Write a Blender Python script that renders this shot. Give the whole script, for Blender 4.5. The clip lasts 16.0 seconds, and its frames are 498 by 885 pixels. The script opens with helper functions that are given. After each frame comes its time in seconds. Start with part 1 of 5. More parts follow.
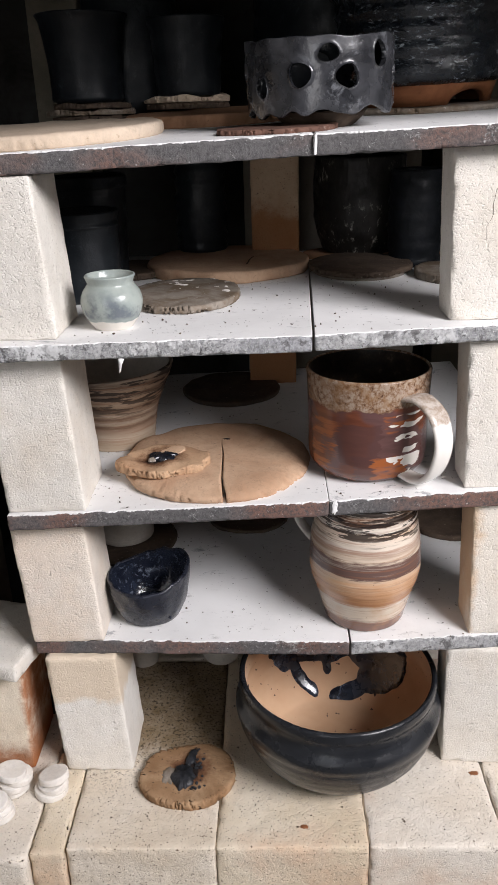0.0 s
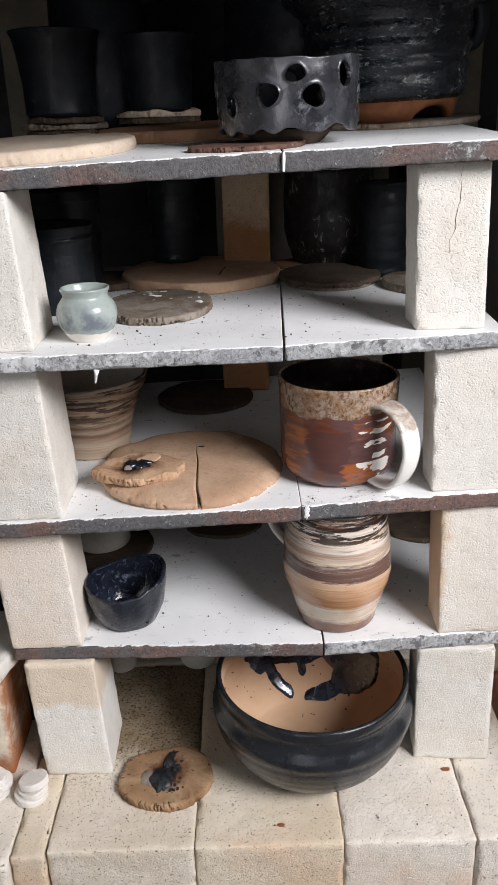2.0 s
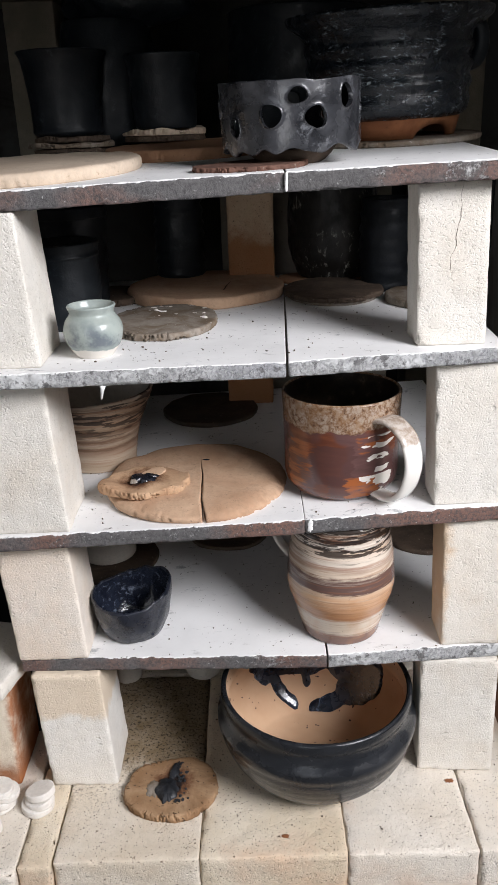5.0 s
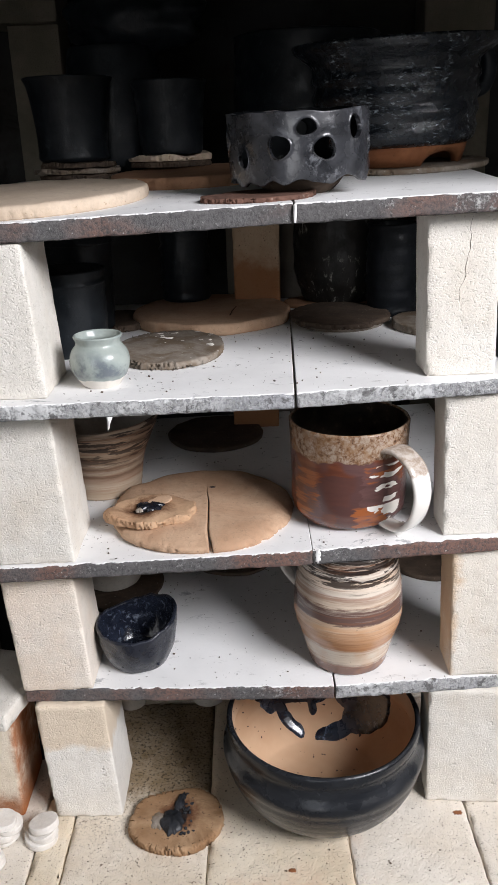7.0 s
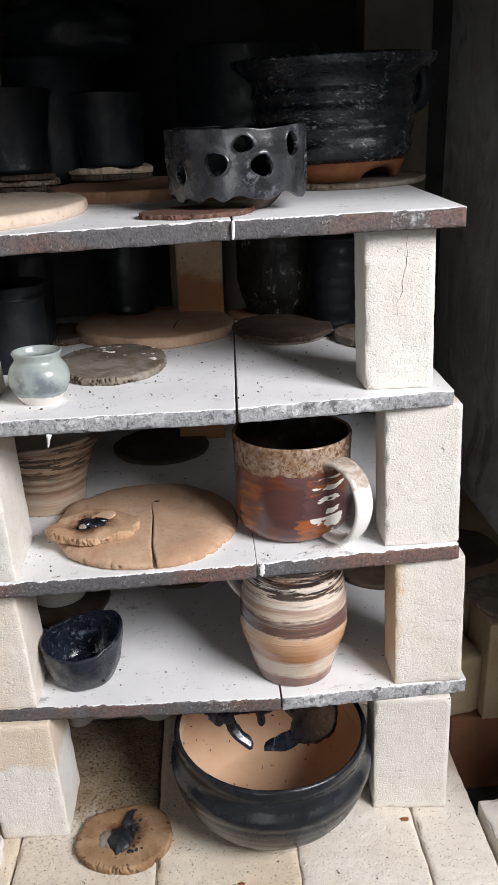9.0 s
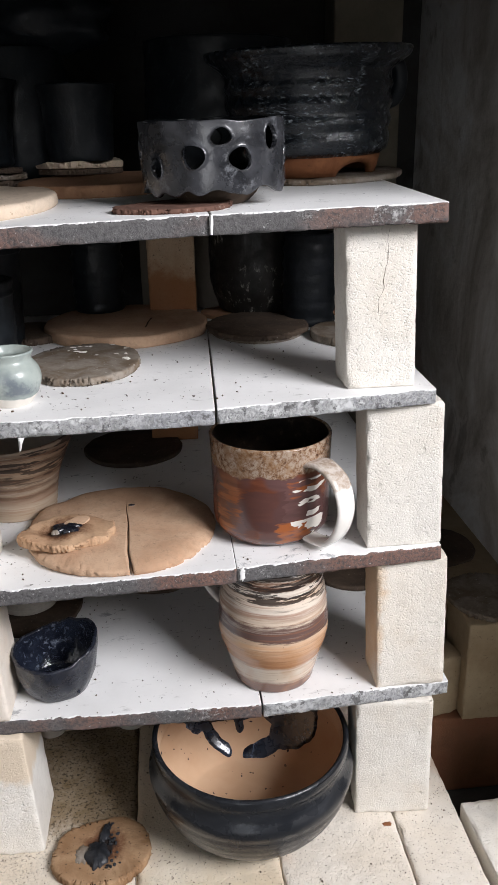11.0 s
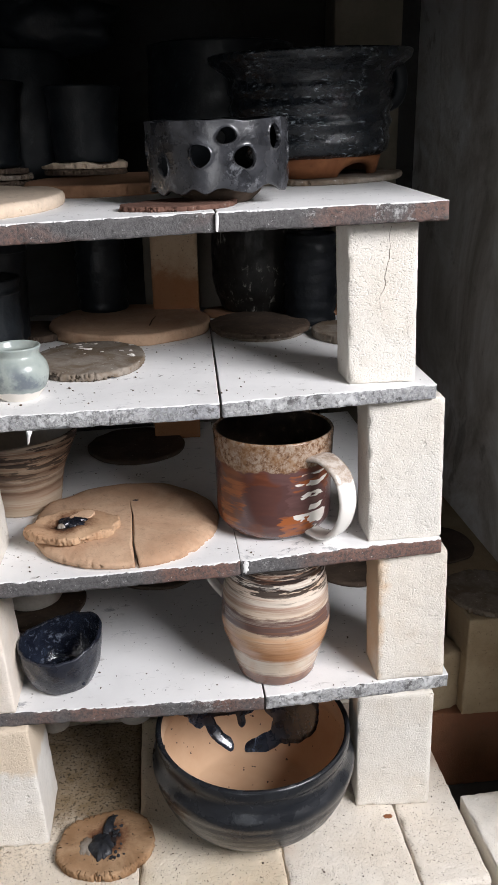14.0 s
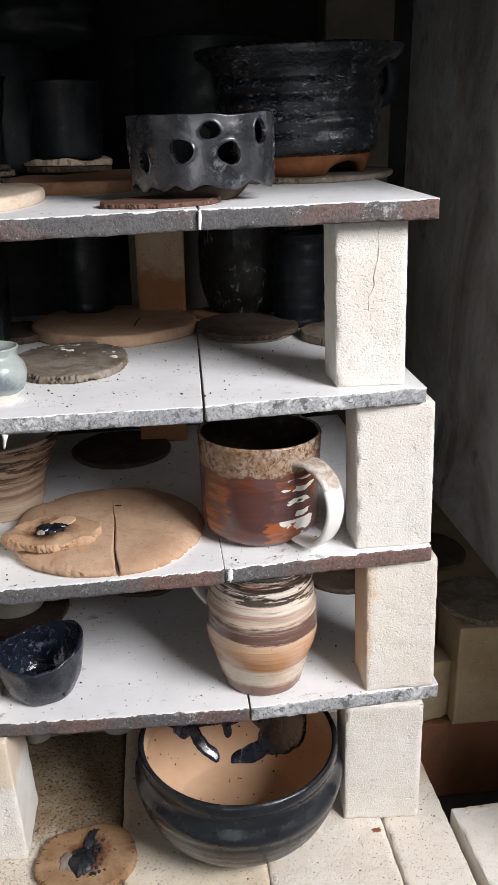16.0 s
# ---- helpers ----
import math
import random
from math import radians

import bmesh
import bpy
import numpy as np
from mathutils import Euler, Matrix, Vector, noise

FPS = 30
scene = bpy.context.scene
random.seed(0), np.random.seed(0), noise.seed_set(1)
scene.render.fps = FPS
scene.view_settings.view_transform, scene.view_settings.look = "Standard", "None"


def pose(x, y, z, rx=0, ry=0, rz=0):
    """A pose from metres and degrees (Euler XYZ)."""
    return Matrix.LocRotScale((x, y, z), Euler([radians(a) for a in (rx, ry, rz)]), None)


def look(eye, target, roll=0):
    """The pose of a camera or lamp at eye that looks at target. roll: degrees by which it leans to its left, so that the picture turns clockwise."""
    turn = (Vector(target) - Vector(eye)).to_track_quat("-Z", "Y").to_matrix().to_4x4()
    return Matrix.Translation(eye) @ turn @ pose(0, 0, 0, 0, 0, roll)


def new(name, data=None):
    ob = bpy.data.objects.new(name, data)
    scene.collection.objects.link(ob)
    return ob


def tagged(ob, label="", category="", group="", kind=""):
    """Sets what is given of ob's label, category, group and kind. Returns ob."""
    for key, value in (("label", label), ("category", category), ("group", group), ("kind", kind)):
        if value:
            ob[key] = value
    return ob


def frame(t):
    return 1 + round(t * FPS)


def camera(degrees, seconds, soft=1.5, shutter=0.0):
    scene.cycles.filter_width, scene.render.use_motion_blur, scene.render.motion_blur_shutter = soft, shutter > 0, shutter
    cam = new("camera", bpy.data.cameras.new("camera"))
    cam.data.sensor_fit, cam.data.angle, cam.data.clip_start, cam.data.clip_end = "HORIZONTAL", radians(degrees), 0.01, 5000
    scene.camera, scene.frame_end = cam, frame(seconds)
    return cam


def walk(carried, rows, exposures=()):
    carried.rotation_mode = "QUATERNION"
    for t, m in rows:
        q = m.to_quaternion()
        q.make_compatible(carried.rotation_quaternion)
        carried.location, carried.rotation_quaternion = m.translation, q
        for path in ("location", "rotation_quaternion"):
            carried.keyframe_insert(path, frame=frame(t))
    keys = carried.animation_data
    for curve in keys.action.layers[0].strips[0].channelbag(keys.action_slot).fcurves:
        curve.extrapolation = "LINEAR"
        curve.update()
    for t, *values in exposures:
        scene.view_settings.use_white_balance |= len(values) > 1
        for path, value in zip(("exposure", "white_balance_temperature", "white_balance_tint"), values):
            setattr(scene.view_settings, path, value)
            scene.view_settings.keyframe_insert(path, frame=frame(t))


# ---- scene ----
cam = camera(34.1, 16.0, 1.1)
PATH = [
    (0, (0.084, 0.131, 1.03), (0.025, 1.981, 0.272), -1.9),
    (0.5, (0.085, 0.12, 1.033), (0.075, 1.971, 0.276), -2.2),
    (1, (0.086, 0.112, 1.036), (0.111, 1.963, 0.28), -2.0),
    (1.5, (0.08, 0.107, 1.041), (0.09, 1.959, 0.286), -1.9),
    (2, (0.088, 0.105, 1.045), (0.089, 1.959, 0.296), -1.8),
    (2.5, (0.09, 0.101, 1.053), (0.086, 1.956, 0.306), -1.7),
    (3, (0.091, 0.106, 1.053), (0.083, 1.964, 0.311), -1.7),
    (5.5, (0.092, 0.093, 1.064), (0.078, 1.957, 0.338), -2.1),
    (6, (0.092, 0.1, 1.069), (0.078, 1.967, 0.35), -2.2),
    (6.5, (0.103, 0.104, 1.072), (0.086, 1.972, 0.359), -2.4),
    (7, (0.083, 0.114, 1.083), (0.068, 1.985, 0.376), -2.0),
    (7.5, (0.09, 0.129, 1.101), (0.07, 1.996, 0.385), -1.8),
    (8, (0.093, 0.126, 1.099), (0.16, 1.993, 0.384), -0.9),
    (8.5, (0.105, 0.117, 1.101), (0.198, 1.989, 0.402), -1.4),
    (9, (0.1, 0.117, 1.097), (0.199, 1.988, 0.397), -1.5),
    (11.5, (0.078, 0.152, 1.088), (0.276, 2.014, 0.383), -1.1),
    (12, (0.077, 0.142, 1.085), (0.272, 2.003, 0.377), -1.2),
    (12.5, (0.075, 0.14, 1.08), (0.274, 2.004, 0.383), -1.2),
    (13, (0.071, 0.133, 1.081), (0.269, 1.998, 0.387), -1.1),
    (13.5, (0.067, 0.125, 1.082), (0.261, 1.992, 0.391), -1.1),
    (14, (0.068, 0.125, 1.079), (0.264, 1.993, 0.392), -1.0),
    (14.5, (0.07, 0.129, 1.081), (0.269, 1.997, 0.396), -1.0),
    (15, (0.054, 0.15, 1.069), (0.257, 2.019, 0.386), -0.1),
    (15.5, (0.049, 0.162, 1.063), (0.256, 2.03, 0.379), 0.2),
    (16, (0.085, 0.156, 1.071), (0.295, 2.024, 0.388), -0.7),
]
walk(cam, [(t, look(eye, target, roll)) for t, eye, target, roll in PATH], [(0, -0.08, 6620, 12), (1.5, -0.08, 6480, 10), (3, -0.05, 6450, 10), (8, -0.03, 6460, 10), (16, 0.0, 6500, 10)])

# ---- light ----
world = bpy.data.worlds.new("world")
scene.world = world
world.use_nodes = True
wt = world.node_tree
sky = wt.nodes.new("ShaderNodeTexSky")
sky.sky_type = "NISHITA"
sky.sun_disc = False
sky.sun_elevation, sky.sun_rotation = radians(32), radians(130)
wt.links.new(sky.outputs[0], wt.nodes["Background"].inputs[0])
wt.nodes["Background"].inputs[1].default_value = 0.1


def area_light(name, m, w, h, watts, colour):
    data = bpy.data.lights.new(name, "AREA")
    data.shape, data.size, data.size_y, data.energy, data.color = "RECTANGLE", w, h, watts, colour
    ob = new(name, data)
    ob.matrix_world = m
    return ob


area_light("window_daylight", look((2.10, -0.75, 2.38), (0.1, 1.2, 0.6)), 1.6, 1.1, 172, (0.968, 0.96, 1.0))
# added fill lamp that lifts the deep interior; no doorway is known
area_light("added_front_fill", look((-0.7, -2.95, 1.1), (0.1, 1.2, 0.7)), 1.2, 2.0, 15, (0.95, 0.955, 1.0))


# ---- materials ----
class Nodes:
    """Short names for building one material's node tree."""

    def __init__(self, name):
        self.m = bpy.data.materials.new(name)
        self.m.use_nodes = True
        self.t = self.m.node_tree
        self.b = self.t.nodes["Principled BSDF"]
        c = self.add("ShaderNodeTexCoord")
        i = self.add("ShaderNodeObjectInfo")
        self.obj = c.outputs["Object"]
        self.rnd = i.outputs["Random"]
        s = self.math("MULTIPLY", self.rnd, 37.0)
        v = self.add("ShaderNodeVectorMath")
        self.put(v.inputs[0], self.obj)
        self.put(v.inputs[1], s)
        self.vec = v.outputs[0]

    def add(self, kind):
        return self.t.nodes.new(kind)

    def put(self, socket, value):
        if isinstance(value, bpy.types.NodeSocket):
            self.t.links.new(value, socket)
        elif isinstance(value, tuple) and len(value) == 3 and socket.type == "RGBA":
            socket.default_value = (*value, 1)
        else:
            socket.default_value = value

    def math(self, op, a, b=0.0, clamp=False):
        n = self.add("ShaderNodeMath")
        n.operation, n.use_clamp = op, clamp
        self.put(n.inputs[0], a)
        self.put(n.inputs[1], b)
        return n.outputs[0]

    def scaled(self, v, sx, sy, sz):
        n = self.add("ShaderNodeVectorMath")
        n.operation = "MULTIPLY"
        self.put(n.inputs[0], v)
        n.inputs[1].default_value = (sx, sy, sz)
        return n.outputs[0]

    def noise(self, scale, detail=4.0, rough=0.55, v=None, warp=0.0):
        n = self.add("ShaderNodeTexNoise")
        self.put(n.inputs["Vector"], self.vec if v is None else v)
        n.inputs["Scale"].default_value = scale
        n.inputs["Detail"].default_value = detail
        n.inputs["Roughness"].default_value = rough
        n.inputs["Distortion"].default_value = warp
        return n.outputs[0]

    def cells(self, scale, v=None):
        n = self.add("ShaderNodeTexVoronoi")
        self.put(n.inputs["Vector"], self.vec if v is None else v)
        n.inputs["Scale"].default_value = scale
        return n.outputs["Distance"]

    def band(self, f, lo, hi):
        n = self.add("ShaderNodeMapRange")
        n.interpolation_type = "SMOOTHSTEP"
        self.put(n.inputs[0], f)
        n.inputs[1].default_value, n.inputs[2].default_value = lo, hi
        return n.outputs[0]

    def ramp(self, f, stops, kind="LINEAR"):
        n = self.add("ShaderNodeValToRGB")
        n.color_ramp.interpolation = kind
        while len(n.color_ramp.elements) < len(stops):
            n.color_ramp.elements.new(0.5)
        for e, (p, c) in zip(n.color_ramp.elements, stops):
            e.position, e.color = p, (*c, 1)
        self.put(n.inputs[0], f)
        return n.outputs[0]

    def mix(self, f, a, b):
        n = self.add("ShaderNodeMix")
        n.data_type = "RGBA"
        self.put(n.inputs[0], f)
        self.put(n.inputs[6], a)
        self.put(n.inputs[7], b)
        return n.outputs[2]

    def xyz(self, v=None):
        n = self.add("ShaderNodeSeparateXYZ")
        self.put(n.inputs[0], self.obj if v is None else v)
        return n.outputs

    def bump(self, height, strength=0.5, dist=0.002, under=None):
        n = self.add("ShaderNodeBump")
        n.inputs["Strength"].default_value, n.inputs["Distance"].default_value = strength, dist
        self.put(n.inputs["Height"], height)
        if under is not None:
            self.put(n.inputs["Normal"], under)
        return n.outputs[0]

    def done(self, colour, rough=0.8, normal=None, spec=0.4, coat=0.0):
        self.put(self.b.inputs["Base Color"], colour)
        self.put(self.b.inputs["Roughness"], rough)
        self.put(self.b.inputs["Specular IOR Level"], spec)
        self.put(self.b.inputs["Coat Weight"], coat)
        self.b.inputs["Coat Roughness"].default_value = 0.12
        if normal is not None:
            self.put(self.b.inputs["Normal"], normal)
        return self.m


def firebrick_mat(name, c1, c2, stain, amount, pits=0.55, specks=0.10, low=0.0, soil=None, lump=0.35, crown=None, flank=None):
    """Porous firebrick: two tones, torn pores, gouges and rare holes painted dark, a stain; low, crown, flank: stained
    foot, top or side.
    """
    g = Nodes(name)
    x, y, z = g.xyz()
    big = g.noise(9, 5)
    fine = g.noise(420, 3, 0.75)
    tear = g.noise(150, 5, 0.65, g.scaled(g.vec, 0.75, 0.75, 1.0))
    torn = g.band(g.noise(400, 2, 0.5, g.scaled(g.vec, 0.75, 0.75, 1.0)), 0.50, 0.72)
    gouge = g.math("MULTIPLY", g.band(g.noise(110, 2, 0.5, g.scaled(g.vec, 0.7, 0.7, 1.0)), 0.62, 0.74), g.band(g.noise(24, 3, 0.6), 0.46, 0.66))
    col = g.mix(g.band(big, 0.35, 0.68), c1, c2)
    col = g.mix(g.math("MULTIPLY", g.band(g.noise(4.5, 5, 0.6), 0.5, 0.72), amount), col, stain)
    col = g.mix(g.math("MULTIPLY", g.band(g.noise(60, 5, 0.7), 0.4, 0.75), 0.28), col, tuple(0.72 * c for c in c2))
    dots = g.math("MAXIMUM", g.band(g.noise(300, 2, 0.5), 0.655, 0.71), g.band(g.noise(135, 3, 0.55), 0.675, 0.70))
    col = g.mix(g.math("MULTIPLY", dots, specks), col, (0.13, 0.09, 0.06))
    # gouges are darkened in colour too, standing in for shade inside them
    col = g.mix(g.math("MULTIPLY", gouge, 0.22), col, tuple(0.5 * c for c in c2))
    ragged = g.math("MULTIPLY", g.math("SUBTRACT", g.noise(16, 5, 0.7), 0.5), 0.14)
    if low:
        col = g.mix(g.math("MULTIPLY", g.band(g.math("SUBTRACT", low, g.math("ADD", z, ragged)), 0.0, 0.05), 0.85), col, stain)
    if crown is not None:
        col = g.mix(g.math("MULTIPLY", g.band(g.math("ADD", z, g.math("MULTIPLY", ragged, 0.5)), crown, crown + 0.02), 0.75), col, stain)
    if flank is not None:
        side = g.math("ADD", g.math("MULTIPLY", x, math.copysign(1, flank)), g.math("MULTIPLY", ragged, 0.35))
        col = g.mix(g.math("MULTIPLY", g.band(side, abs(flank) - 0.006, abs(flank) + 0.012), 0.9), col, stain)
    if soil is not None:
        reach = g.math("ADD", y, g.math("MULTIPLY", g.math("SUBTRACT", g.noise(14, 5, 0.7), 0.5), 0.22))
        spread = g.math("MULTIPLY", g.band(reach, soil, soil + 0.09), g.math("ADD", 0.5, g.math("MULTIPLY", g.noise(38, 6, 0.75), 0.75)))
        col = g.mix(spread, col, (0.20, 0.14, 0.075))
        grit = g.math("MULTIPLY", g.band(g.noise(190, 3, 0.6), 0.54, 0.61), g.band(reach, soil - 0.07, soil + 0.09))
        col = g.mix(g.math("MULTIPLY", grit, 0.8), col, (0.05, 0.038, 0.025))
    # holes are dark spots of colour in place of shaded hollows, without depth
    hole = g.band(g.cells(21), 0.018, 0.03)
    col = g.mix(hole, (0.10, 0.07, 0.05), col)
    h = g.math("ADD", g.math("MULTIPLY", fine, 0.35), g.math("MULTIPLY", tear, 0.55))
    h = g.math("SUBTRACT", h, g.math("ADD", g.math("MULTIPLY", torn, 0.6), g.math("MULTIPLY", gouge, 0.9)))
    n = g.bump(h, min(1.0, pits * 1.15), 0.0020, g.bump(g.noise(34, 5, 0.6), lump, 0.004))
    return g.done(col, 0.95, n, 0.15)


def clay_mat(name, c1, c2, speck=(0.05, 0.035, 0.025), amount=0.5, scale=14, rough=0.85, bump=0.5, spec=0.25, crack=0.0, burn=None):
    """Fired clay; burn: middle and reach of a scorched patch."""
    g = Nodes(name)
    col = g.mix(g.band(g.noise(scale, 5, 0.6, warp=0.6), 0.34, 0.68), c1, c2)
    fine = g.noise(130, 4, 0.7)
    col = g.mix(g.math("MULTIPLY", g.band(fine, 0.4, 0.75), 0.3), col, tuple(0.6 * c for c in c1))
    dots = g.band(g.noise(190, 2, 0.5), 0.67, 0.74)
    col = g.mix(g.math("MULTIPLY", dots, amount), col, speck)
    if crack:
        line = g.band(g.math("ABSOLUTE", g.math("SUBTRACT", g.noise(26, 3, 0.6), 0.5)), 0.002, 0.012)
        col = g.mix(g.math("MULTIPLY", g.math("SUBTRACT", 1.0, line), crack), col, speck)
    col = g.mix(g.math("MULTIPLY", g.band(g.noise(scale * 2.6, 6, 0.75, warp=1.0), 0.56, 0.72), 0.45), col, tuple(0.55 * c for c in c2))
    if burn:
        x, y, z = g.xyz()
        far = g.math("SQRT", g.math("ADD", g.math("POWER", g.math("SUBTRACT", x, burn[0]), 2.0), g.math("POWER", g.math("SUBTRACT", y, burn[1]), 2.0)))
        far = g.math("ADD", far, g.math("MULTIPLY", g.math("SUBTRACT", g.noise(70, 5, 0.7), 0.5), burn[2] * 1.6))
        col = g.mix(g.math("SUBTRACT", 1.0, g.band(far, burn[2] * 0.7, burn[2] * 1.5)), col, (0.14, 0.062, 0.03))
        col = g.mix(g.math("SUBTRACT", 1.0, g.band(far, burn[2] * 0.45, burn[2] * 0.85)), col, (0.018, 0.013, 0.012))
    n = g.bump(fine, bump, 0.0014, g.bump(g.noise(34, 4, 0.6), 0.55, 0.004))
    return g.done(col, rough, n, spec)


def glaze_mat(name, c1, c2, glint, rough=(0.25, 0.6), scale=18, amount=0.5, bump=0.3, spec=0.5, flat=3.0, cover=0.0):
    """Dark fired glaze, broken into glossy and dry areas; glint: colour of pale metallic bloom and of painted
    highlights.
    """
    g = Nodes(name)
    v = g.scaled(g.vec, 1.0, 1.0, flat)
    a = g.noise(scale, 5, 0.6, v, 0.5)
    col = g.mix(g.band(a, 0.35, 0.7), c1, c2)
    bloom = g.band(g.noise(scale * 2.2, 6, 0.75, v, 0.4), 0.55 - cover, 0.70 - cover)
    patch = g.band(g.noise(scale * 0.45, 3), 0.45 - cover, 0.60 - cover)
    col = g.mix(g.math("MULTIPLY", g.math("MULTIPLY", bloom, patch), amount), col, glint)
    n = g.bump(g.noise(90, 4, 0.65, v), bump, 0.0012, g.bump(a, 0.3, 0.003))
    r = g.math("ADD", rough[0], g.math("MULTIPLY", g.band(g.noise(scale * 1.5, 4), 0.35, 0.65), rough[1] - rough[0]))
    return g.done(col, r, n, spec)


def shelf_edge_mat(name, dark, brown, white, amount):
    """Fired silicon slab: grainy grey and red-brown edge with white flecks and crusts of kiln wash."""
    g = Nodes(name)
    col = g.mix(g.band(g.noise(5, 4), 0.44, 0.58), dark, brown)
    grain = g.noise(210, 4, 0.75)
    col = g.mix(g.band(grain, 0.30, 0.60), tuple(0.55 * c for c in dark), col)
    col = g.mix(g.math("MULTIPLY", g.band(g.noise(230, 2, 0.5), 0.69, 0.74), 0.5), col, white)
    chips = g.band(g.math("ADD", g.math("MULTIPLY", g.noise(120, 6, 0.8), 0.55), g.math("MULTIPLY", g.noise(11, 4, 0.6), 0.45)), 0.57 - amount, 0.68 - amount)
    col = g.mix(g.math("MULTIPLY", chips, 0.85), col, white)
    spots = g.math("MULTIPLY", g.band(g.noise(48, 5, 0.7), 0.56, 0.63), amount * 7)
    col = g.mix(spots, col, (0.07, 0.065, 0.062))
    h = g.math("ADD", grain, g.math("MULTIPLY", chips, 0.9))
    return g.done(col, 0.85, g.bump(h, 0.9, 0.002), 0.25)


def wash_mat(name):
    """Chalky white kiln wash with crumbs and faint grey scuffs."""
    g = Nodes(name)
    col = g.mix(g.band(g.noise(7, 5, 0.6), 0.35, 0.7), (0.87, 0.865, 0.855), (0.79, 0.785, 0.775))
    scuff = g.band(g.noise(30, 5, 0.7, g.scaled(g.vec, 1, 2.4, 1)), 0.60, 0.72)
    col = g.mix(g.math("MULTIPLY", scuff, 0.5), col, (0.36, 0.35, 0.34))
    worn = g.band(g.noise(9, 7, 0.72, g.scaled(g.vec, 1, 1.6, 1), 0.8), 0.60, 0.66)
    col = g.mix(g.math("MULTIPLY", worn, g.band(g.noise(70, 4, 0.7), 0.36, 0.6)), col, (0.42, 0.43, 0.44))
    dots = g.math("MULTIPLY", g.band(g.noise(150, 2, 0.5), 0.69, 0.73), g.band(g.noise(16, 3), 0.42, 0.6))
    col = g.mix(dots, col, (0.07, 0.055, 0.045))
    return g.done(col, 0.9, g.bump(g.noise(110, 5, 0.7), 0.5, 0.0012), 0.2)


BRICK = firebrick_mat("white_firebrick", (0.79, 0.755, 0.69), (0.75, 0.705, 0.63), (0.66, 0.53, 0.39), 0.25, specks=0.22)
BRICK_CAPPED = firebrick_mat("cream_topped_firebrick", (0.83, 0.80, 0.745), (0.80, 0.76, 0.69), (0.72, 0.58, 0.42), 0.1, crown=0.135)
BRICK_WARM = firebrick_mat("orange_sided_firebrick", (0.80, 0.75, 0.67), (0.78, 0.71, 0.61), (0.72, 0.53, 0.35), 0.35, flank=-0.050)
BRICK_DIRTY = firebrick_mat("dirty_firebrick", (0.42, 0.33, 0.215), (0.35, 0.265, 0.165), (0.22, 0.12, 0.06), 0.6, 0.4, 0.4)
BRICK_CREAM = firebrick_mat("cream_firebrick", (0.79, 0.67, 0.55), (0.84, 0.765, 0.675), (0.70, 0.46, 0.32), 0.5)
# brick colour lowered so the back columns look dimly lit
DIM = firebrick_mat("dimmed_firebrick", (0.27, 0.24, 0.19), (0.22, 0.195, 0.15), (0.12, 0.12, 0.09), 0.5)
# firebrick darkened to pass for shade in the flue and behind the shelves
SHADE_BRICK = firebrick_mat("shade_darkened_firebrick", (0.17, 0.15, 0.12), (0.23, 0.205, 0.17), (0.08, 0.065, 0.055), 0.6)
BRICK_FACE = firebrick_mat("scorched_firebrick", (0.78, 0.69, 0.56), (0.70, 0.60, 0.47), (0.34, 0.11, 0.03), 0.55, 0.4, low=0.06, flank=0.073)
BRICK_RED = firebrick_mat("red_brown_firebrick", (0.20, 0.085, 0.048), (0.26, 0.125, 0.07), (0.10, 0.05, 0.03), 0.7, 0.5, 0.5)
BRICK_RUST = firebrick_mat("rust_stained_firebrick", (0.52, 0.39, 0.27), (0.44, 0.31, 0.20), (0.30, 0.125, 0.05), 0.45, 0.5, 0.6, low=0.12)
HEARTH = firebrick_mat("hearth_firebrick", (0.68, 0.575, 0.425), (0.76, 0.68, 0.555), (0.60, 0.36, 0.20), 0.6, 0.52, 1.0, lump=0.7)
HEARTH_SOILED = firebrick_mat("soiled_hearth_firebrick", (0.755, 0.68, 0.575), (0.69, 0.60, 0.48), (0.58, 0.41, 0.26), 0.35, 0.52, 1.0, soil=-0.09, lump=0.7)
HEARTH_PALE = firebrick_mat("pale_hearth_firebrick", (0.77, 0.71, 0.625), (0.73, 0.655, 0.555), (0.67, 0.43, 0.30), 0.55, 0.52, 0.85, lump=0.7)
WASH = wash_mat("kiln_wash")
EDGE_DARK = shelf_edge_mat("dark_slab", (0.135, 0.13, 0.13), (0.20, 0.118, 0.095), (0.62, 0.61, 0.60), 0.0)
EDGE_PALE = shelf_edge_mat("pale_slab", (0.40, 0.405, 0.42), (0.52, 0.52, 0.52), (0.66, 0.665, 0.66), 0.10)
CLAY_TAN = clay_mat("tan_clay", (0.57, 0.39, 0.262), (0.46, 0.285, 0.178), amount=0.35, scale=11, crack=0.12, bump=0.8)
CLAY_BURNT = clay_mat("burnt_tan_clay", (0.54, 0.36, 0.225), (0.42, 0.25, 0.145), amount=0.5, scale=16, bump=0.9, burn=(-0.006, 0.004, 0.030))
CLAY_CREAM = clay_mat("cream_clay", (0.64, 0.525, 0.41), (0.56, 0.445, 0.335), (0.25, 0.15, 0.08), 0.4, 8)
CLAY_BROWN = clay_mat("brown_clay", (0.41, 0.23, 0.135), (0.34, 0.185, 0.105), amount=0.4, scale=10)
CLAY_GREY = clay_mat("grey_clay", (0.17, 0.125, 0.085), (0.29, 0.255, 0.215), (0.60, 0.57, 0.53), 0.5, 22, bump=0.8)
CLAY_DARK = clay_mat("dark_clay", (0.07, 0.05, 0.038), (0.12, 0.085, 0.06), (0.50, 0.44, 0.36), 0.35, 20)
